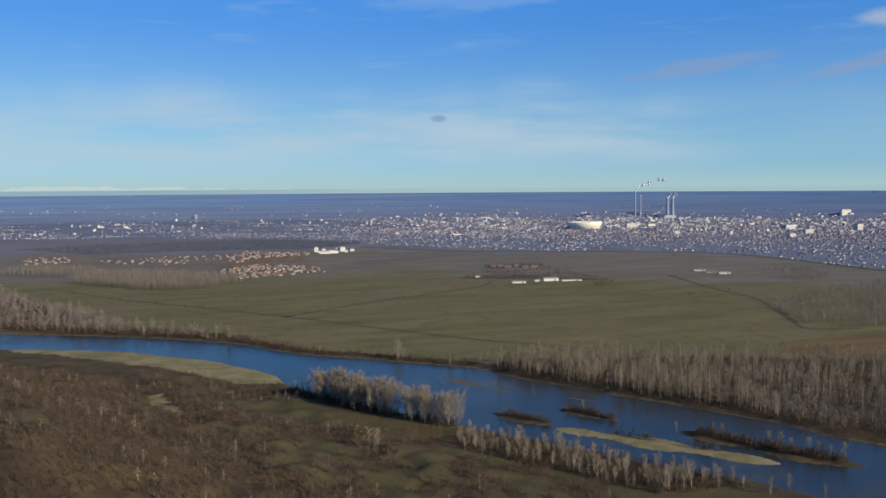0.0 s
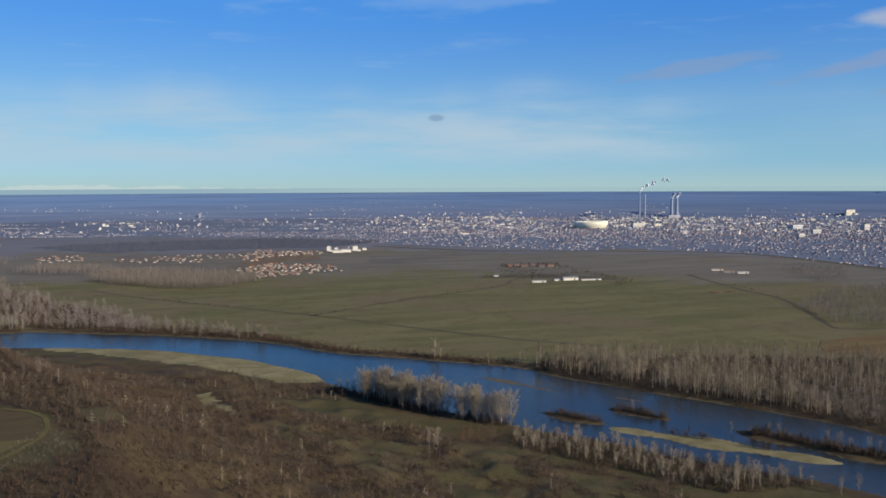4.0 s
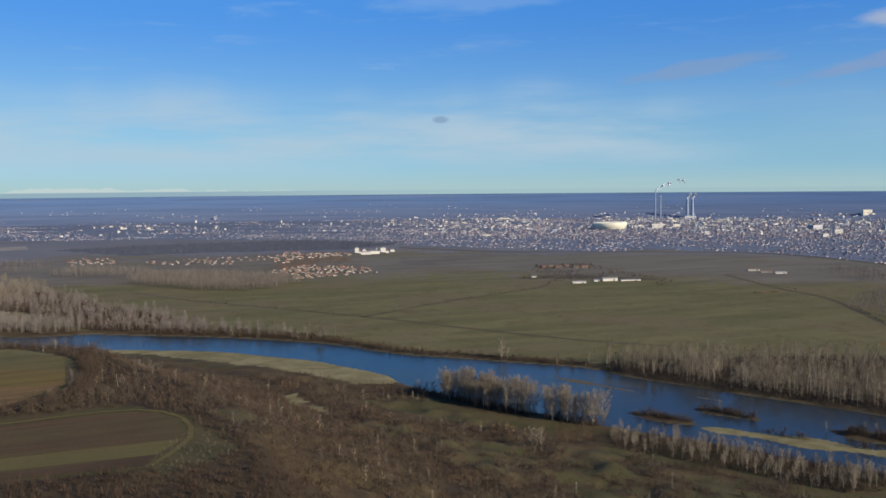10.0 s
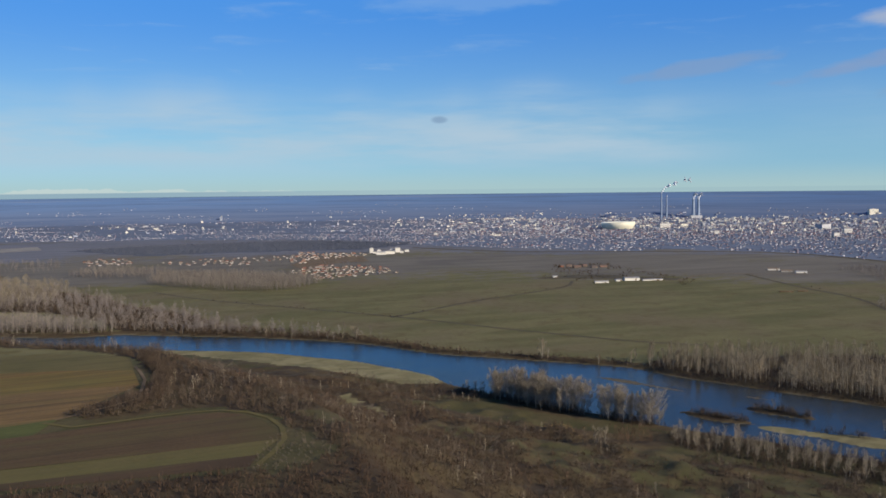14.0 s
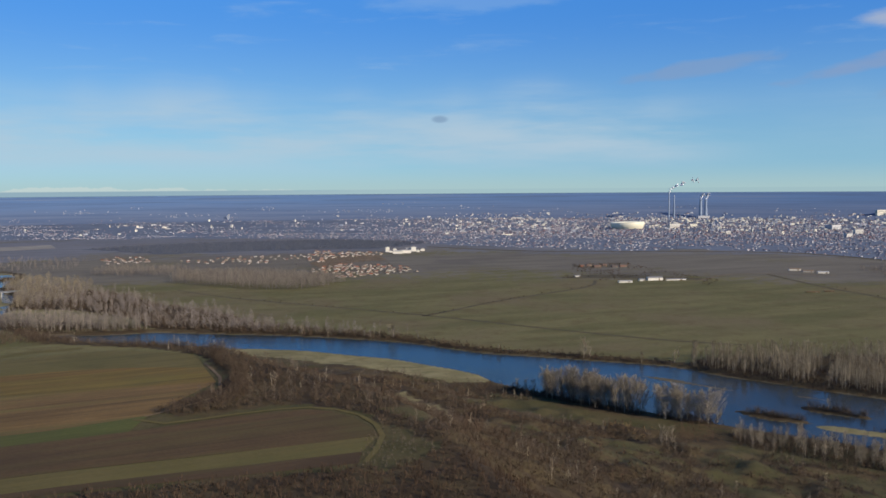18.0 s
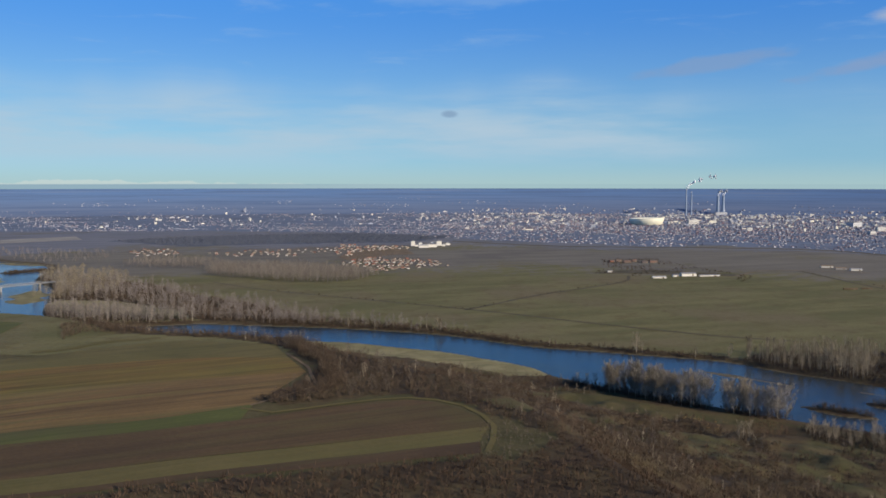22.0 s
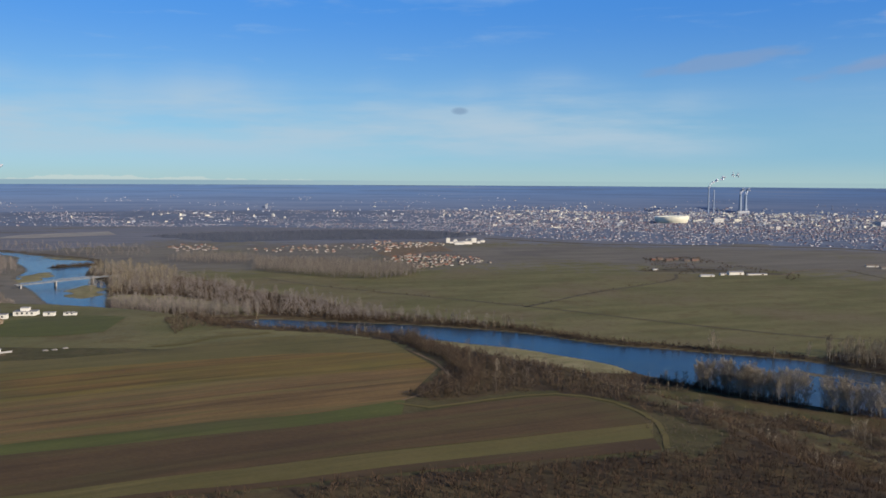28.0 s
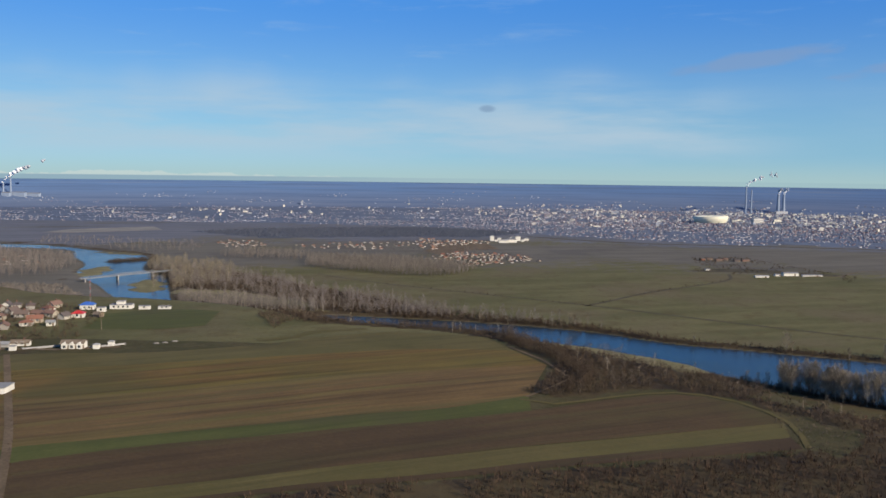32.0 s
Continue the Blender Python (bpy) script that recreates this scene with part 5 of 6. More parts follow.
# the hamlet on the plateau
g = np.random.default_rng(77)
red_cluster = [ (-601, 505), (-605, 527), (-592, 515), (-603, 546), (-584, 520), (-622, 551), (-587, 539), (-591, 555), (-619, 534), (-615, 550), (-573, 496), (-562, 510), (-572, 484), (-621, 516),
               (-646, 540), (-616, 491), (-598, 477), (-642, 513), (-610, 466), (-579, 472), (-574, 517) ]
for k, (x, y) in enumerate(red_cluster):
    house(x, y, ground_at(x, y), g.uniform(-25, 25) + 90 * (k % 2), g.uniform(8, 12), g.uniform(6, 7.5), g.uniform(2.8, 3.6), g.uniform(1.8, 2.6), PLASTER, TILE,
          "village house with plastered walls and an old red-brown tile roof", "hamlet houses", k % 3 == 0, True)


def at(spot):
    return (*spot, ground_at(*spot))


house(*at((-556, 517)), 8, 9.0, 7.0, 3.4, 2.4, WHITE, REDROOF, "white house with a bright red metal roof", "hamlet houses", True, True)
house(*at((-566, 551)), 12, 11.5, 8.0, 4.0, 2.6, WHITE, BLUEROOF, "white house with a bright blue sheet roof", "hamlet houses", True, True)
house(*at((-558, 486)), 15, 6.0, 5.0, 3.0, 1.2, WHITE, GREYROOF, "small white outbuilding with a pale blue-grey roof", "hamlet houses", False, True)
house(*at((-544, 519)), -20, 7.0, 5.0, 2.6, 1.6, TIMBER, TIMBER, "weathered timber barn with a sagging roof", "", False)
house(*at((-544, 427)), 9, 12.0, 5.5, 2.2, 1.5, WHITE, TIMBER, "long low white barn with a dark roof", "", False, True)
house(*at((-550, 422)), 9, 6.0, 4.5, 2.2, 1.2, PLASTER, GREYROOF, "grey shed with a flat grey roof", "", False)


def flat_block(spot, turn, lx, ly, h, label, name="building", bays=0, roof=None):
    x, y, z = at(spot)
    lx, ly, h = lx * 0.85, ly * 0.85, h * 0.78
    home = thing(name, x, y, z, turn, label, "building")
    part("wall", box(-lx / 2, lx / 2, -ly / 2, ly / 2, -1.0, h), WHITE, home)
    part("roof", joined([box(-lx / 2 - 0.15, lx / 2 + 0.15, -ly / 2 - 0.15, ly / 2 + 0.15, h, h + 0.3)]), roof or GREYROOF, home)
    windows(home, lx, ly, h, max(1, int(h / 3)))
    return home


long_white = flat_block((-545, 557), 10, 17.0, 9.0, 3.4, "long white flat-roofed building with an upper block")
part("upper_block", box(-3.0, 2.0, -2.5, 3.0, 2.9, 4.9), WHITE, long_white)
part("parapet", box(-3.15, 2.15, -2.65, 3.15, 4.9, 5.1), CONCRETE, long_white)
flat_block((-552, 541), 10, 6.0, 5.0, 3.6, "small white cubic building")
flat_block((-528, 554), 8, 8.5, 4.0, 2.8, "white low cabin at the field's edge")
flat_block((-515, 556), 6, 9.5, 3.5, 2.3, "long white cabin at the field's edge")
flat_block((-503, 333), 6, 14.0, 11.0, 3.2, "white farm building with a dark glazed front")
terrace = thing("terrace_house", *at((-513, 423)), 8, "white terrace house with three gabled bays and a dark roof", "house")
part("wall", joined([walls(11.5, 6.4, 2.8, 1.3), box(-5.75, 5.75, -3.2, 3.2, -1, 0)]), WHITE, terrace)
part("roof", gable(11.5, 6.4, 2.85, 1.3), TIMBER, terrace)
for k in (-3.8, 0, 3.8):
    bay = part("bay", joined([box(k - 1.4, k + 1.4, -3.9, -3.1, -0.5, 2.6)]), WHITE, terrace)
    part("bay_gable", (np.array([(k - 1.4, -3.9, 2.6), (k + 1.4, -3.9, 2.6), (k, -3.9, 3.7), (k - 1.4, -1.5, 2.6), (k + 1.4, -1.5, 2.6), (k, -1.5, 3.7)]), np.array([(0, 1, 2), (3, 5, 4), (0, 2, 5), (0, 5, 3), (1, 4, 5), (1, 5, 2)])), WHITE, bay)
    part("bay_window", box(k - 0.7, k + 0.7, -3.96, -3.88, 0.7, 2.0), GLASS, bay)
    part("garage_door", box(k + 1.5, k + 2.3, -3.3, -3.15, 0.0, 2.0), TIMBER, terrace)
for spot, label in ((((-541, 414)), "small white hut at the yard's corner"), (((-497, 432)), "small round-shouldered white hut by the wall"), (((-501, 423)), "low white shed by the wall")):
    x, y, z = at(spot)
    hut = thing("hut", x, y, z, 8, label, "hut", "yard huts")
    part("wall", box(-1.5, 1.5, -1.3, 1.3, -0.5, 2.2), WHITE, hut)
    part("roof", hip(3.0, 2.6, 2.2, 0.8, 0.2), GREYROOF, hut)
wall_run("yard_wall", [ (-537, 416), (-529, 421), (-522, 426) ], 1.0, 0.25, CONCRETE, "pale concrete yard wall in panels", "wall")
wall_run("yard_wall", [ (-506, 424), (-498, 429), (-491, 436) ], 0.9, 0.25, CONCRETE, "low pale concrete yard wall in panels", "wall")
for px in ((-547, 413), (-561, 470), (-554, 486), (-523, 477), (-547, 389)):
    x, y, z = at(px)
    pole = thing("utility_pole", x, y, z, 10, "grey wooden utility pole with a cross-arm", "pole", "utility poles")
    part("shaft", rod((0, 0, -0.5), (0, 0, 8.5), 0.16, 0.11, 8, True), TIMBER, pole)
    part("cross_arm", box(-0.9, 0.9, -0.06, 0.06, 7.7, 7.85), TIMBER, pole)
x, y, z = at((-576, 576))
mast = thing("radio_mast", x, y, z, 0, "slim red and white radio mast", "mast")
for k in range(7):
    section = joined([rod((0.35 * math.cos(a) * (1 - k * 0.08), 0.45 * math.sin(a) * (1 - k * 0.08), k * 2.4), (0.45 * math.cos(a) * (0.92 - k * 0.08), 0.45 * math.sin(a) * (0.92 - k * 0.08), k * 2.4 + 2.4), 0.07, 0.07, 4) for a in (0.5, 2.6, 4.7)]
                     + [box(-0.4, 0.4, -0.4, 0.4, k * 2.4 + 1.1, k * 2.4 + 1.25)])
    part("section", section, MASTRED if k % 2 == 0 else CONCRETE, mast)
yard = np.concatenate([sow([ (-674, 544), (-592, 568), (-544, 535), (-531, 467), (-567, 432), (-605, 440) ], 4.2, keep=0.6, seed=41), sow([ (-570, 448), (-531, 467), (-523, 450), (-561, 433) ], 4, keep=0.7, seed=42)])
bushes("garden_trees", yard, 0.4, 1.0, "bare brown garden trees between the houses")
for px, label in (((-476, 441), "pale heap of straw bales"), ((-472, 443), "pale heap of rubble"), ((-468, 447), "pale heap of straw")):
    x, y, z = at(px)
    mound, faces = lathe([(3.2, -0.2), (2.6, 0.5), (1.5, 1.0), (0.4, 1.2), (0.01, 1.22)], 14)
    mound = mound * (1.0, 0.55, 1.0) + np.stack([0.3 * np.sin(mound[:, 1] * 3), 0.2 * np.cos(mound[:, 0] * 2), 0.12 * np.sin(mound[:, 0] * 4)], -1)
    heap = new("heap", mesh_data("heap", mound * 0.6, faces, QUARRY, None, True))
    heap.matrix_basis = pose(x, y, z, 0, 0, 12)
    tagged(heap, label, "heap", "field heaps")

# ---- bridge ----
b0, b1 = np.array((-844, 1114)), np.array((-757, 1244))
blen, bturn = float(np.hypot(*(b1 - b0))), math.degrees(math.atan2(*(b1 - b0)[::-1]))
bridge = thing("bridge", *b0, 0, bturn, "grey steel truss bridge on concrete piers over the river", "bridge")
part("deck", joined([box(0, blen, -2.5, 2.5, 6.75, 7.1), box(0, blen, -2.2, -1.7, 6.0, 6.75), box(0, blen, 1.7, 2.2, 6.0, 6.75)]), BRIDGEGREY, bridge)
for s in (-2.4, 2.4):
    part("railing", joined([box(0, blen, s - 0.08, s + 0.08, 8.1, 8.25), box(0, blen, s - 0.06, s + 0.06, 7.6, 7.7)] + [box(k, k + 0.15, s - 0.08, s + 0.08, 7.2, 8.1) for k in np.arange(0, blen, 4.0)]), BRIDGEGREY, bridge)
t0, t1 = blen * 0.30, blen * 0.78
for s in (-2.7, 2.7):
    bays = np.linspace(t0, t1, 11)
    truss = [rod((a, s, 7.4), (b, s, 9.4 if k % 2 == 0 else 7.4), 0.14, 0.14, 4) if k % 2 == 0 else rod((a, s, 9.4), (b, s, 7.4), 0.14, 0.14, 4) for k, (a, b) in enumerate(zip(bays, bays[1:]))]
    part("truss", joined(truss + [rod((bays[1], s, 9.4), (bays[-2], s, 9.4), 0.15, 0.15, 4)]), BRIDGEGREY, bridge)
for k in (0.04, 0.36, 0.72, 0.96):
    part("pier", joined([box(blen * k - 0.8, blen * k + 0.8, -2.4, 2.4, -2, 5.9), box(blen * k - 1.2, blen * k + 1.2, -2.8, 2.8, 5.9, 6.75)]), CONCRETE, bridge)

# ---- the farm on the plain ----


def shed(spot, turn, lx, ly, h, label, mat=None, roof=None, group="farm sheds"):
    x, y, z = at(spot)
    lx, ly, h = lx * 0.9, ly * 0.75, h * 0.72
    home = thing("shed", x, y, z, turn, label, "shed", group)
    part("wall", joined([walls(lx, ly, h, ly * 0.16), box(-lx / 2, lx / 2, -ly / 2, ly / 2, -0.8, 0)]), mat or WHITE, home)
    part("roof", gable(lx, ly, h + 0.05, ly * 0.16, 0.4), roof or GREYROOF, home)
    part("gate", box(lx * 0.2, lx * 0.2 + 2.4, -ly / 2 - 0.1, -ly / 2 + 0.05, 0, h * 0.8), TIMBER, home)


shed((181, 1350), 8, 27, 12, 6.0, "large white farm hall with a pale roof")
shed((214, 1348), 8, 36, 7, 2.6, "long low white stable")
shed((128, 1321), 6, 24, 8, 3.0, "long low pale shed")
shed((159, 1343), 8, 10, 8, 3.5, "small white farm building")
shed((68, 1407), 8, 9, 6, 3.0, "small pale hut at the farm's edge")
for k, px in enumerate(((105, 1584), (119, 1594), (131, 1571), (148, 1592), (162, 1569), (180, 1578))):
    shed(px, 10, 9 + k % 3 * 3, 7, 4.5, "roofless grey-brown brick ruin beside the farm", TILE, TILE, "farm ruins")
shed((460, 1487), -6, 22, 9, 4.0, "dark-roofed shed on the plain", PLASTER, TIMBER, "east sheds")
shed((470, 1456), -8, 20, 9, 3.6, "dark-roofed long shed on the plain", PLASTER, TIMBER, "east sheds")
shed((487, 1436), -6, 20, 8, 3.4, "white-walled long shed on the plain", WHITE, GREYROOF, "east sheds")
shed((359, 1182), -6, 20, 5, 1.6, "low pale ruined wall footing", DIRT, DIRT, "east sheds")
shed((384, 1187), -6, 14, 5, 1.4, "low pale ruined shed", DIRT, DIRT, "east sheds")

# ---- villages across the plain ----
models = []
for k in range(8):
    models.append(house(0, 0, -400, 0, 9.5 + k % 3 * 1.6, 8.0 + k % 2, (3.0, 3.2, 4.2, 3.0)[k % 4], 2.4 + k % 2 * 0.6, (PLASTER, WHITE)[k % 4 == 0], TILE,
                        ("plastered house with a red tile roof", "white house with a brown tile roof")[k % 4 == 0], "village houses", k % 2 == 0, False, 0.47))
placed = set()


def settle(poly, gap, turn, keep, seed):
    for x, y, z in sow(poly, gap * 0.60, 0.42, keep * 0.85, seed):
        k = models[rng.integers(8)]
        m = pose(x, y, z + 0.1, 0, 0, turn + 90 * rng.integers(2) + rng.normal(0, 5))
        if k in placed:
            copy_thing(k, m)
        else:
            k.matrix_basis = m
            placed.add(k)


settle([ (-401, 1552), (-321, 1404), (-264, 1455), (-193, 1518), (-229, 1617), (-351, 1685) ], 19, 12, 0.72, 51)
settle([ (-439, 1769), (-461, 2017), (-299, 1970), (-283, 1903), (-392, 1821), (-397, 1713) ], 24, 20, 0.7, 52)
settle([ (-706, 1761), (-592, 1880), (-450, 1916), (-446, 1797), (-526, 1673), (-638, 1705) ], 30, 5, 0.5, 53)
settle([ (-882, 1787), (-869, 1886), (-766, 1849), (-736, 1750), (-819, 1705) ], 24, 5, 0.6, 54)
settle([ (-1159, 1423), (-1121, 1463), (-1021, 1378), (-1015, 1306), (-1073, 1278) ], 26, 15, 0.4, 55)
trees = sow([(-410, 1552), (-317, 1387), (-190, 1498), (-234, 1653), (-461, 2017), (-717, 1789), (-629, 1680)], 9.5, keep=0.7, seed=56)
trees = np.concatenate([trees, sow([(-890, 1790), (-869, 1890), (-766, 1849), (-736, 1750), (-819, 1700)], 11, keep=0.7, seed=57)])
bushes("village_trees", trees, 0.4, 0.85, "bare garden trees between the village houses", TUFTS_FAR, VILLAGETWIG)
for px, size, label in (((-281, 1985), (9, 8, 11), "tall white church-like hall"), ((-272, 1968), (7, 6, 4), "small white annexe beside the hotel"), ((-264, 1990), (8, 7, 6.5), "pale yellow two-storey hotel wing"), ((-246, 1966), (9, 6, 3.5), "low pale pavilion beside the hotel"), ((-210, 1975), (7, 6, 4), "small white outbuilding by the hotel"), ((-200, 2010), (10, 7, 4.5), "white house by the complex"), ((-232, 2010), (14, 8, 7.5), "pale hotel wing with a grey roof"), ((-255, 1933), (22, 9, 5), "low white hotel wing"), ((-238, 1948), (25, 10, 6.5), "long white hotel block"), ((-221, 1998), (12, 10, 10.5), "white hotel tower block")):
    x, y, z = at(px)
    hotel = thing("hotel_building", x, y, z, 8, label, "building", "white complex")
    part("wall", box(-size[0] / 2, size[0] / 2, -size[1] / 2, size[1] / 2, -1, size[2]), WHITE, hotel)
    part("roof", hip(size[0], size[1], size[2], 2.5, 0.4), GREYROOF, hotel)

# ---- the town ----
seen = lambda x, y: (np.abs(x + 150) < 0.60 * y + 420)
tx, ty = [], []
g = np.random.default_rng(91)
for turn, cx, cy in ((14, 0, 0), (-9, 0, 0), (32, 0, 0)):
    u, v = np.meshgrid(np.arange(-5000, 5000, 10.5), np.arange(1200, 5200, 14.0))
    u, v = u + g.uniform(-4, 4, u.shape), v + g.uniform(-5, 5, v.shape)
    c, s = math.cos(radians(turn)), math.sin(radians(turn))
    x, y = (u * c - (v - 2800) * s).ravel(), (u * s + (v - 2800) * c + 2800).ravel()
    zone = np.floor((lumps(x, y, 900, 61) + 1) * 1.5).clip(0, 2)
    ok = (zone == {14: 0, -9: 1, 32: 2}[turn]) & inside(x, y, TOWN) & seen(x, y) & (np.hypot(x + 150, y) < 4690)
    dense = 0.31 - 0.15 * smooth(200, -900, x) - 0.13 * smooth(2700, 4300, y) + 0.26 * lumps(x, y, 330, 62)
    ok &= g.uniform(0, 1, x.shape) < dense
    tx.append(x[ok]), ty.append(y[ok])
tx, ty = np.concatenate(tx), np.concatenate(ty)
spots = np.stack([tx, ty, height(tx, ty)], -1)
order = np.argsort(np.hypot(spots[:, 0] - 300, spots[:, 1]))
spots = spots[order]
forms = []
for k in range(6):
    lx, ly, h, rise = 9.5 + k % 3 * 2.5, 8.5 + k % 2 * 2, (3.2, 5.8, 3.4, 6.4, 4.0, 3.0)[k], 3.0
    wv2, wf2 = joined([box(-lx / 2, lx / 2, -ly / 2, ly / 2, -2, h)])
    ax, by2 = lx / 2 + 0.5, ly / 2 + 0.5
    prism = np.array([(-ax, -by2, h), (ax, -by2, h), (ax, by2, h), (-ax, by2, h), (-ax, 0, h + rise), (ax, 0, h + rise)])
    forms.append(((wv2, wf2[[2, 8, 3, 9, 4, 10, 5, 11]]), (prism, np.array([(0, 1, 5), (0, 5, 4), (2, 3, 4), (2, 4, 5), (1, 2, 5), (3, 0, 4), (0, 3, 2), (0, 2, 1)]))))
n = len(spots)
sc, tu, ti = rng.uniform(0.85, 1.25, n) * (0.70 + 0.30 * smooth(-700, 200, spots[:, 0])) * (0.31 + 0.14 * smooth(1900, 3600, np.hypot(spots[:, 0], spots[:, 1]))), rng.choice([0.2, 1.77, 0.5, 2.07], n) + rng.normal(0, 0.08, n), rng.uniform(0, 1, n)
town = thing("town_houses", 0, 0, 0, 0, "countless low houses with red and brown roofs on the town's edge", "houses", kind="stuff")
state = rng.bit_generator.state
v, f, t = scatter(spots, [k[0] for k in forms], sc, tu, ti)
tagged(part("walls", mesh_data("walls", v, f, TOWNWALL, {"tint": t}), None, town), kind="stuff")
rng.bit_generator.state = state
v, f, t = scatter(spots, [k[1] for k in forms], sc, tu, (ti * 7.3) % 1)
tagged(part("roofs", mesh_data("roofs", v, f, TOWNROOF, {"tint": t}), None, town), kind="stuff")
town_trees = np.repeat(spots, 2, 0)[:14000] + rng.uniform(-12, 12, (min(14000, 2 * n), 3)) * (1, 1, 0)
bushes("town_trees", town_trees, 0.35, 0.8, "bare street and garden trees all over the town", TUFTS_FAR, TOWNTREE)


def apartment(x, y, z, turn, lx, ly, h, label, group, wall=None):
    home = thing("apartment_block", x, y, z, turn, label, "apartment block", group)
    part("wall", box(-lx / 2, lx / 2, -ly / 2, ly / 2, -3, h), wall or CREAM, home)
    part("roof", joined([box(-lx / 2 - 0.3, lx / 2 + 0.3, -ly / 2 - 0.3, ly / 2 + 0.3, h, h + 0.8), box(-2, 3, -2, 2, h + 0.8, h + 3.2)]), GREYROOF, home)
    for k in range(1, int(h / 3)):
        part("window_band", box(-lx / 2 - 0.1, lx / 2 + 0.1, -ly / 2 - 0.1, ly / 2 + 0.1, k * 3.0 - 1.1, k * 3.0 - 0.6), GLASS, home)
    return home


kinds = []
for k, (lx, ly, h) in enumerate(((26, 10, 12), (34, 10, 12), (16, 11, 24), (42, 10, 12), (14, 13, 26), (28, 11, 18), (22, 10, 10), (50, 16, 7))):
    kinds.append(apartment(0, 0, -300, 0, lx, ly, h, "pale concrete apartment block with flat roof" if k != 7 else "low pale industrial hall", "town blocks"))
g = np.random.default_rng(17)
count, done = 0, set()
while count < 280:
    y = g.uniform(2750, 4660)
    px = g.uniform(0.42, 1.03) if g.uniform() < 0.96 else g.uniform(0.0, 0.5)
    x = (px - 0.5) * 1.034 * y + g.uniform(-60, 60)
    if px < 0.45 and y < 3300 or y < 2450 and g.uniform() < 0.7 or np.hypot(x + 150, y) > 4660 or not inside(np.array([x]), np.array([y]), TOWN)[0]:
        continue
    if abs(x - 560) < 110 and abs(y - 3200) < 160:
        continue
    k = kinds[g.integers(8)]
    m = pose(x, y, ground_at(x, y), 0, 0, g.choice([10, 100, -25, 65]) + g.normal(0, 6)) @ Matrix.Scale(g.uniform(0.46, 0.78), 4)
    if k in done:
        copy_thing(k, m)
    else:
        k.matrix_basis = m
        done.add(k)
    count += 1
far_x, far_y = g.uniform(-1500, 2600, 2600), g.uniform(3000, 4690, 2600)
ok = (np.hypot(far_x + 150, far_y) < 4690) & (np.hypot(far_x + 150, far_y) > 3300) & seen(far_x, far_y) & (np.abs(far_x - 560) > 130) & (g.uniform(0, 1, 2600) < 0.05 + 0.80 * smooth(-250, 500, far_x))
far_x, far_y = far_x[ok], far_y[ok]
slabs = [joined([box(-a / 2, a / 2, -b / 2, b / 2, -3, h), box(-1.5, 1.5, -1.5, 1.5, h, h + 2)]) for a, b, h in ((20, 9, 8), (12, 9, 14), (28, 9, 8), (14, 10, 5))]
v, f, t = scatter(np.stack([far_x, far_y, height(far_x, far_y)], -1), slabs, g.uniform(0.38, 0.75, len(far_x)), g.choice([0.17, 1.74, -0.4, 1.1], len(far_x)), g.uniform(0, 1, len(far_x)))
tagged(new("town_slabs", mesh_data("town_slabs", v, f, CREAM, {"tint": t})), "countless pale flat-roofed blocks across the hazy town", "buildings", kind="stuff")
for px, turn, size, label in (((1312, 3194), 35, (90, 40, 26), "large pale office block catching the sun"), ((767, 3391), 15, (62, 24, 26), "broad pale apartment slab"), ((1525, 3087), 20, (38, 24, 34), "square pale tower block"),
                              ((868, 3470), 10, (44, 20, 18), "pale yellowish apartment block"), ((1267, 2909), 10, (46, 16, 20), "yellowish concrete apartment block"), ((1059, 2546), 15, (30, 16, 16), "small yellowish apartment block"),
                              ((1176, 4331), 8, (90, 20, 20), "long white slab block"), ((1984, 4155), 8, (70, 24, 36), "tall cream block on the skyline"), ((-1269, 4500), 5, (18, 16, 27), "lone white tower block on the plain")):
    x, y, z = at(px)
    apartment(x, y, z, turn, *(k * 0.68 for k in size), label, "landmark blocks", CREAM)

hx, hy = [], []
for az, r, wide, n in ((-0.52, 4720, 120, 22), (-0.40, 4760, 160, 34), (-0.29, 4700, 200, 40), (-0.20, 4780, 90, 20), (-0.10, 4730, 220, 44), (0.02, 4770, 180, 34), (0.13, 4720, 160, 30), (0.27, 4770, 160, 28), (0.40, 4730, 200, 30), (-0.34, 4820, 60, 10), (-0.05, 4830, 110, 14)):
    a = az + g.normal(0, wide / 2 / r, n)
    d = r + g.normal(0, 14, n)
    hx.append(-150 + d * np.sin(a)), hy.append(d * np.cos(a))
hx, hy = np.concatenate(hx), np.concatenate(hy)
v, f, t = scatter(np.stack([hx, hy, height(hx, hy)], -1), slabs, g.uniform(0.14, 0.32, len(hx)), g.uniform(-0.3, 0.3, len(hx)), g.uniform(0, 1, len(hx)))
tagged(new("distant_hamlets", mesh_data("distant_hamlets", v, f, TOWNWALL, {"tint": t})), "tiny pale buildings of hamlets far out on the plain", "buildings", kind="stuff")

# stadium: an oval bowl that flares outwards, with a tilted rim
x, y, z = at((579, 3367))
stadium = thing("stadium", x, y, z, 0, "white oval stadium bowl with a tilted rim", "stadium")


def oval(profile, sides=64, tilt=0.0):
    v2, f2 = lathe(profile, sides)
    v2 = v2 * (1.0, 0.82, 1.0)
    v2[:, 2] += tilt * v2[:, 0] * np.clip(v2[:, 2] / 24, 0, 1)
    return v2, f2


part("bowl", oval([(55, -2), (60, 4), (64.5, 11), (66.8, 18), (66.5, 25.5)], 64, 0.03), MEMBRANE, stadium)
part("roof_ring", oval([(66.5, 25.5), (64, 27.0), (50, 26), (38, 23.5), (38, 22.5), (60, 24.0)], 64, 0.03), MEMBRANE, stadium)
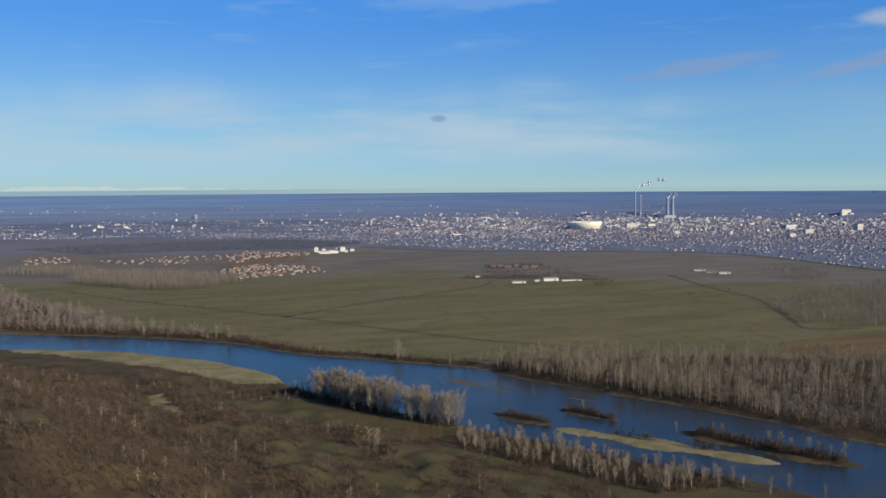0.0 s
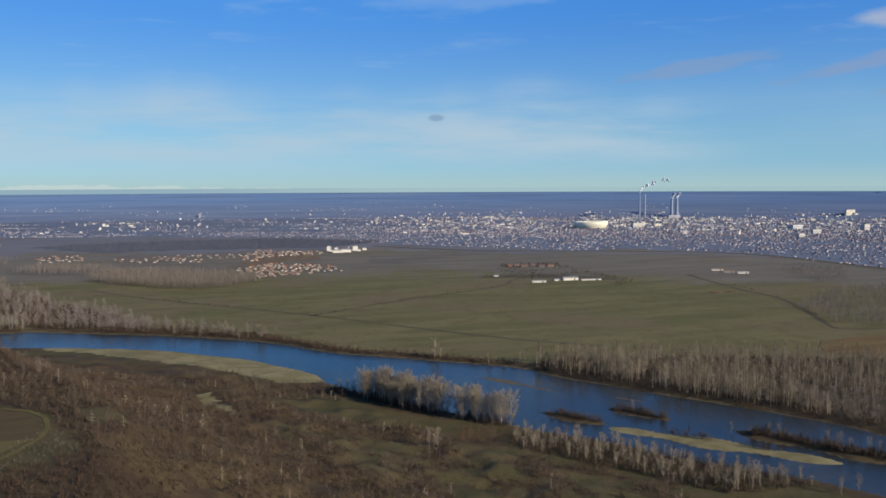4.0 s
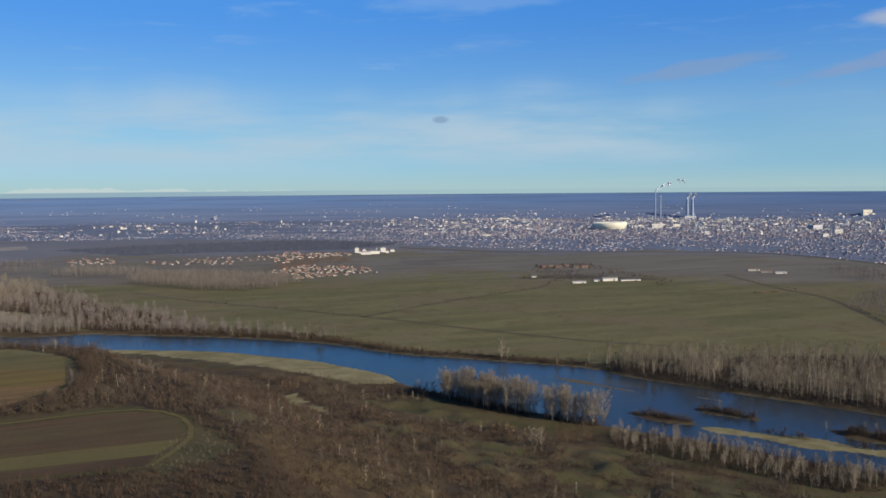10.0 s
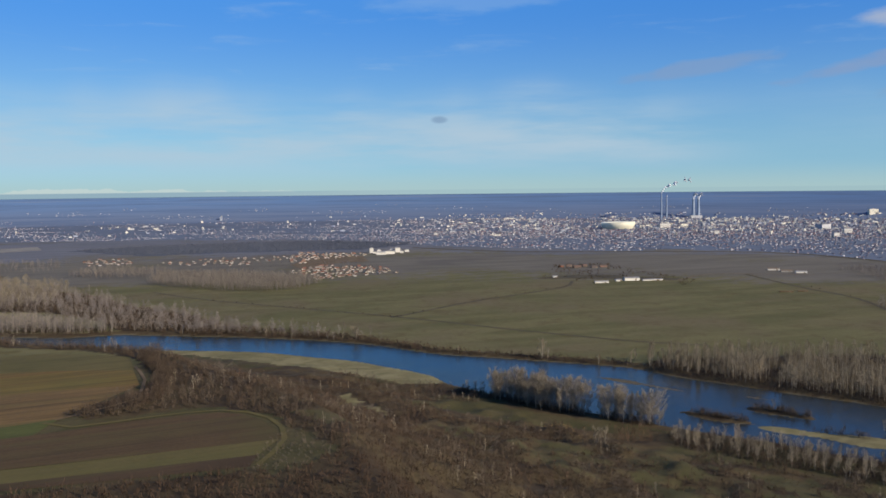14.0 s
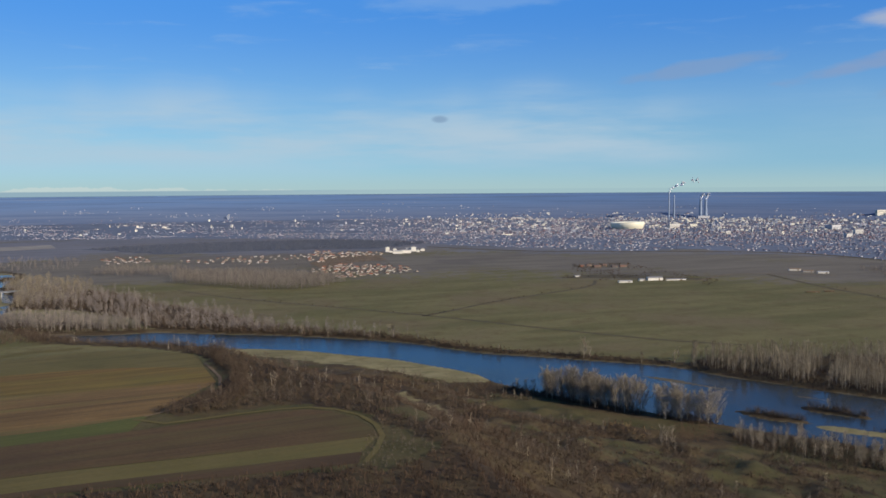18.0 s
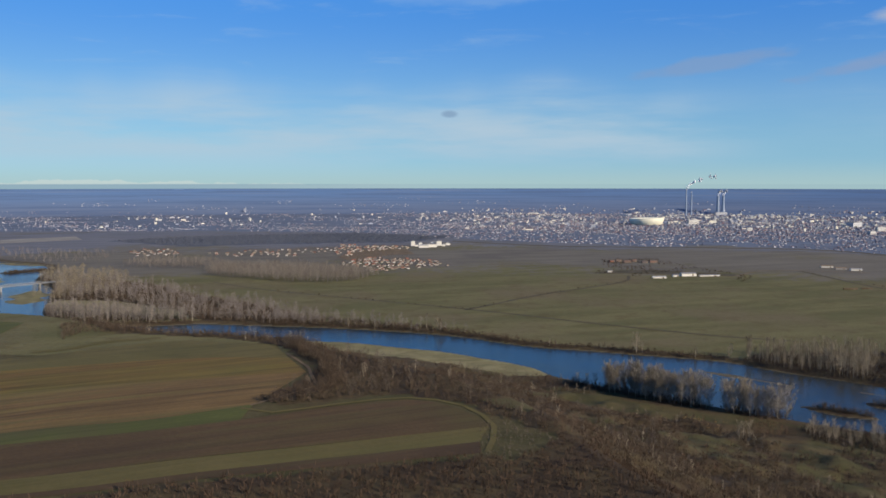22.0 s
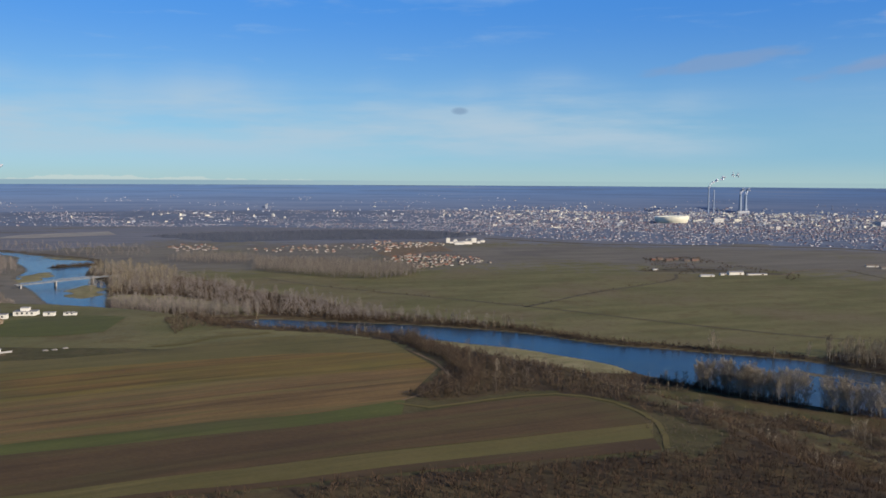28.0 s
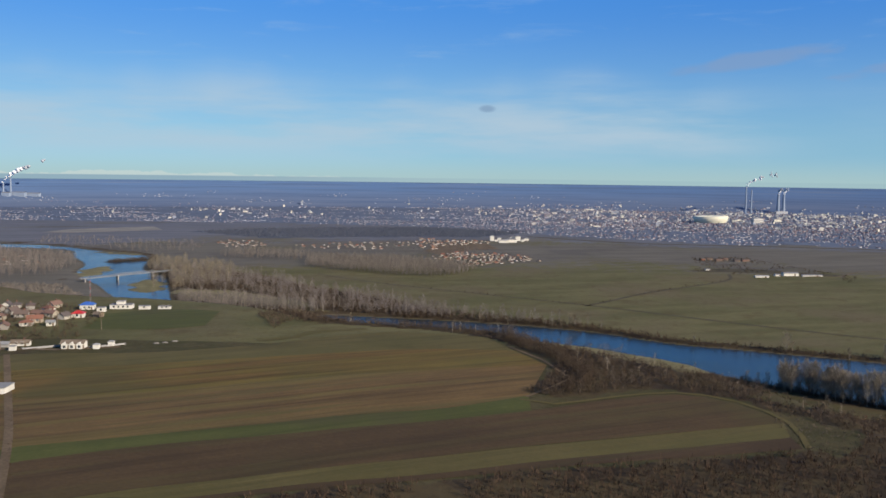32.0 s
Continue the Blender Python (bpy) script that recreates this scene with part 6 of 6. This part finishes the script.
part("stand", oval([(58, 20), (46, 13), (34, 4), (33, 0)], 64), CONCRETE, stadium)
for k in range(32):
    a = 2 * math.pi * k / 32
    part("rib", rod((55 * math.cos(a), 45 * math.sin(a), 0), (67 * math.cos(a), 55 * math.sin(a), 24.5), 0.5, 0.4, 4), STEEL, stadium)

# power stations with their chimneys, cooling towers and plumes


def chimney(spot, tall, label):
    x2, y2, z2 = at(spot)
    home = thing("chimney", x2, y2, z2, 0, label, "chimney", "power station chimneys")
    part("shaft", lathe([(4.4, -5), (3.6, tall * 0.4), (2.6, tall), (2.0, tall), (2.0, tall - 6)], 16), HAZYGREY, home)
    part("collar", lathe([(2.7, tall * 0.93), (3.1, tall * 0.94), (3.0, tall * 0.96), (2.6, tall * 0.97)], 16), STEEL, home)
    return x2, y2, z2 + tall


def plume(top, long, rise, seed, label, size=1.0):
    g2 = np.random.default_rng(seed)
    bm = bmesh.new()
    for k in range(60):
        t2 = (k / 59) ** 0.9
        if t2 > 0.45 and noise.noise(Vector((t2 * 9.0, seed, 0.0))) < 0.05:
            continue
        c = Vector((long * t2 + g2.normal(0, 2 + 5 * t2), g2.normal(0, 4), rise * t2 ** 0.6 + g2.normal(0, 1.5 + 5 * t2)))
        ball = bmesh.ops.create_icosphere(bm, subdivisions=2, radius=size * (2.4 + 5.0 * t2 * (1.2 - t2)) * g2.uniform(0.4, 0.95), matrix=Matrix.Translation(c))
        for face in {f2 for vert in ball["verts"] for f2 in vert.link_faces}:
            face.material_index = 1 if t2 > 0.42 else 0
    for vert in bm.verts:
        vert.co += Vector(noise.noise_vector(vert.co * 0.12)) * 2.0
    me = bpy.data.meshes.new("steam_plume")
    bm.to_mesh(me)
    bm.free()
    for face in me.polygons:
        face.use_smooth = True
    me.materials.append(STEAM)
    me.materials.append(SMOKE)
    ob2 = new("steam_plume", me)
    ob2.location = top
    tagged(ob2, label, "steam")


plume(chimney((1002, 4338), 138, "tall grey concrete chimney with a collar"), 150, 62, 3, "white steam drifting off the tall chimney", 1.4)
chimney((1028, 4336), 120, "grey concrete chimney beside the taller one")
for px in ((1185, 4410), (1209, 4402)):
    x, y, z = at(px)
    tower = thing("cooling_tower", x, y, z, 0, "pale concrete cooling tower", "cooling tower", "cooling towers")
    part("shell", lathe([(9.5, -6), (7.6, 30), (6.0, 65), (6.0, 84), (6.6, 92), (6.0, 92), (5.4, 65)], 24), HAZYGREY, tower)
    plume((x, y, z + 92), 14, 30, 9, "thin steam over the cooling tower")
plume(chimney((-2648, 4070), 60, "far slender grey chimney"), 230, 110, 5, "white steam drifting off the far chimney", 2.6)
chimney((-2620, 4086), 95, "far tall pale chimney with a collar")
for px, size in (((-2580, 4091), (60, 25, 16)), ((-2534, 4122), (80, 25, 10)), ((-2630, 4063), (40, 25, 14))):
    x, y, z = at(px)
    hall = thing("power_hall", x, y, z, 0, "pale power station hall in the distance", "hall", "power station halls")
    part("wall", box(-size[0] / 2, size[0] / 2, -size[1] / 2, size[1] / 2, -6, size[2]), HAZYGREY, hall)
    part("roof", gable(size[0], size[1], size[2] + 0.05, 3.0, 0.5), GREYROOF, hall)
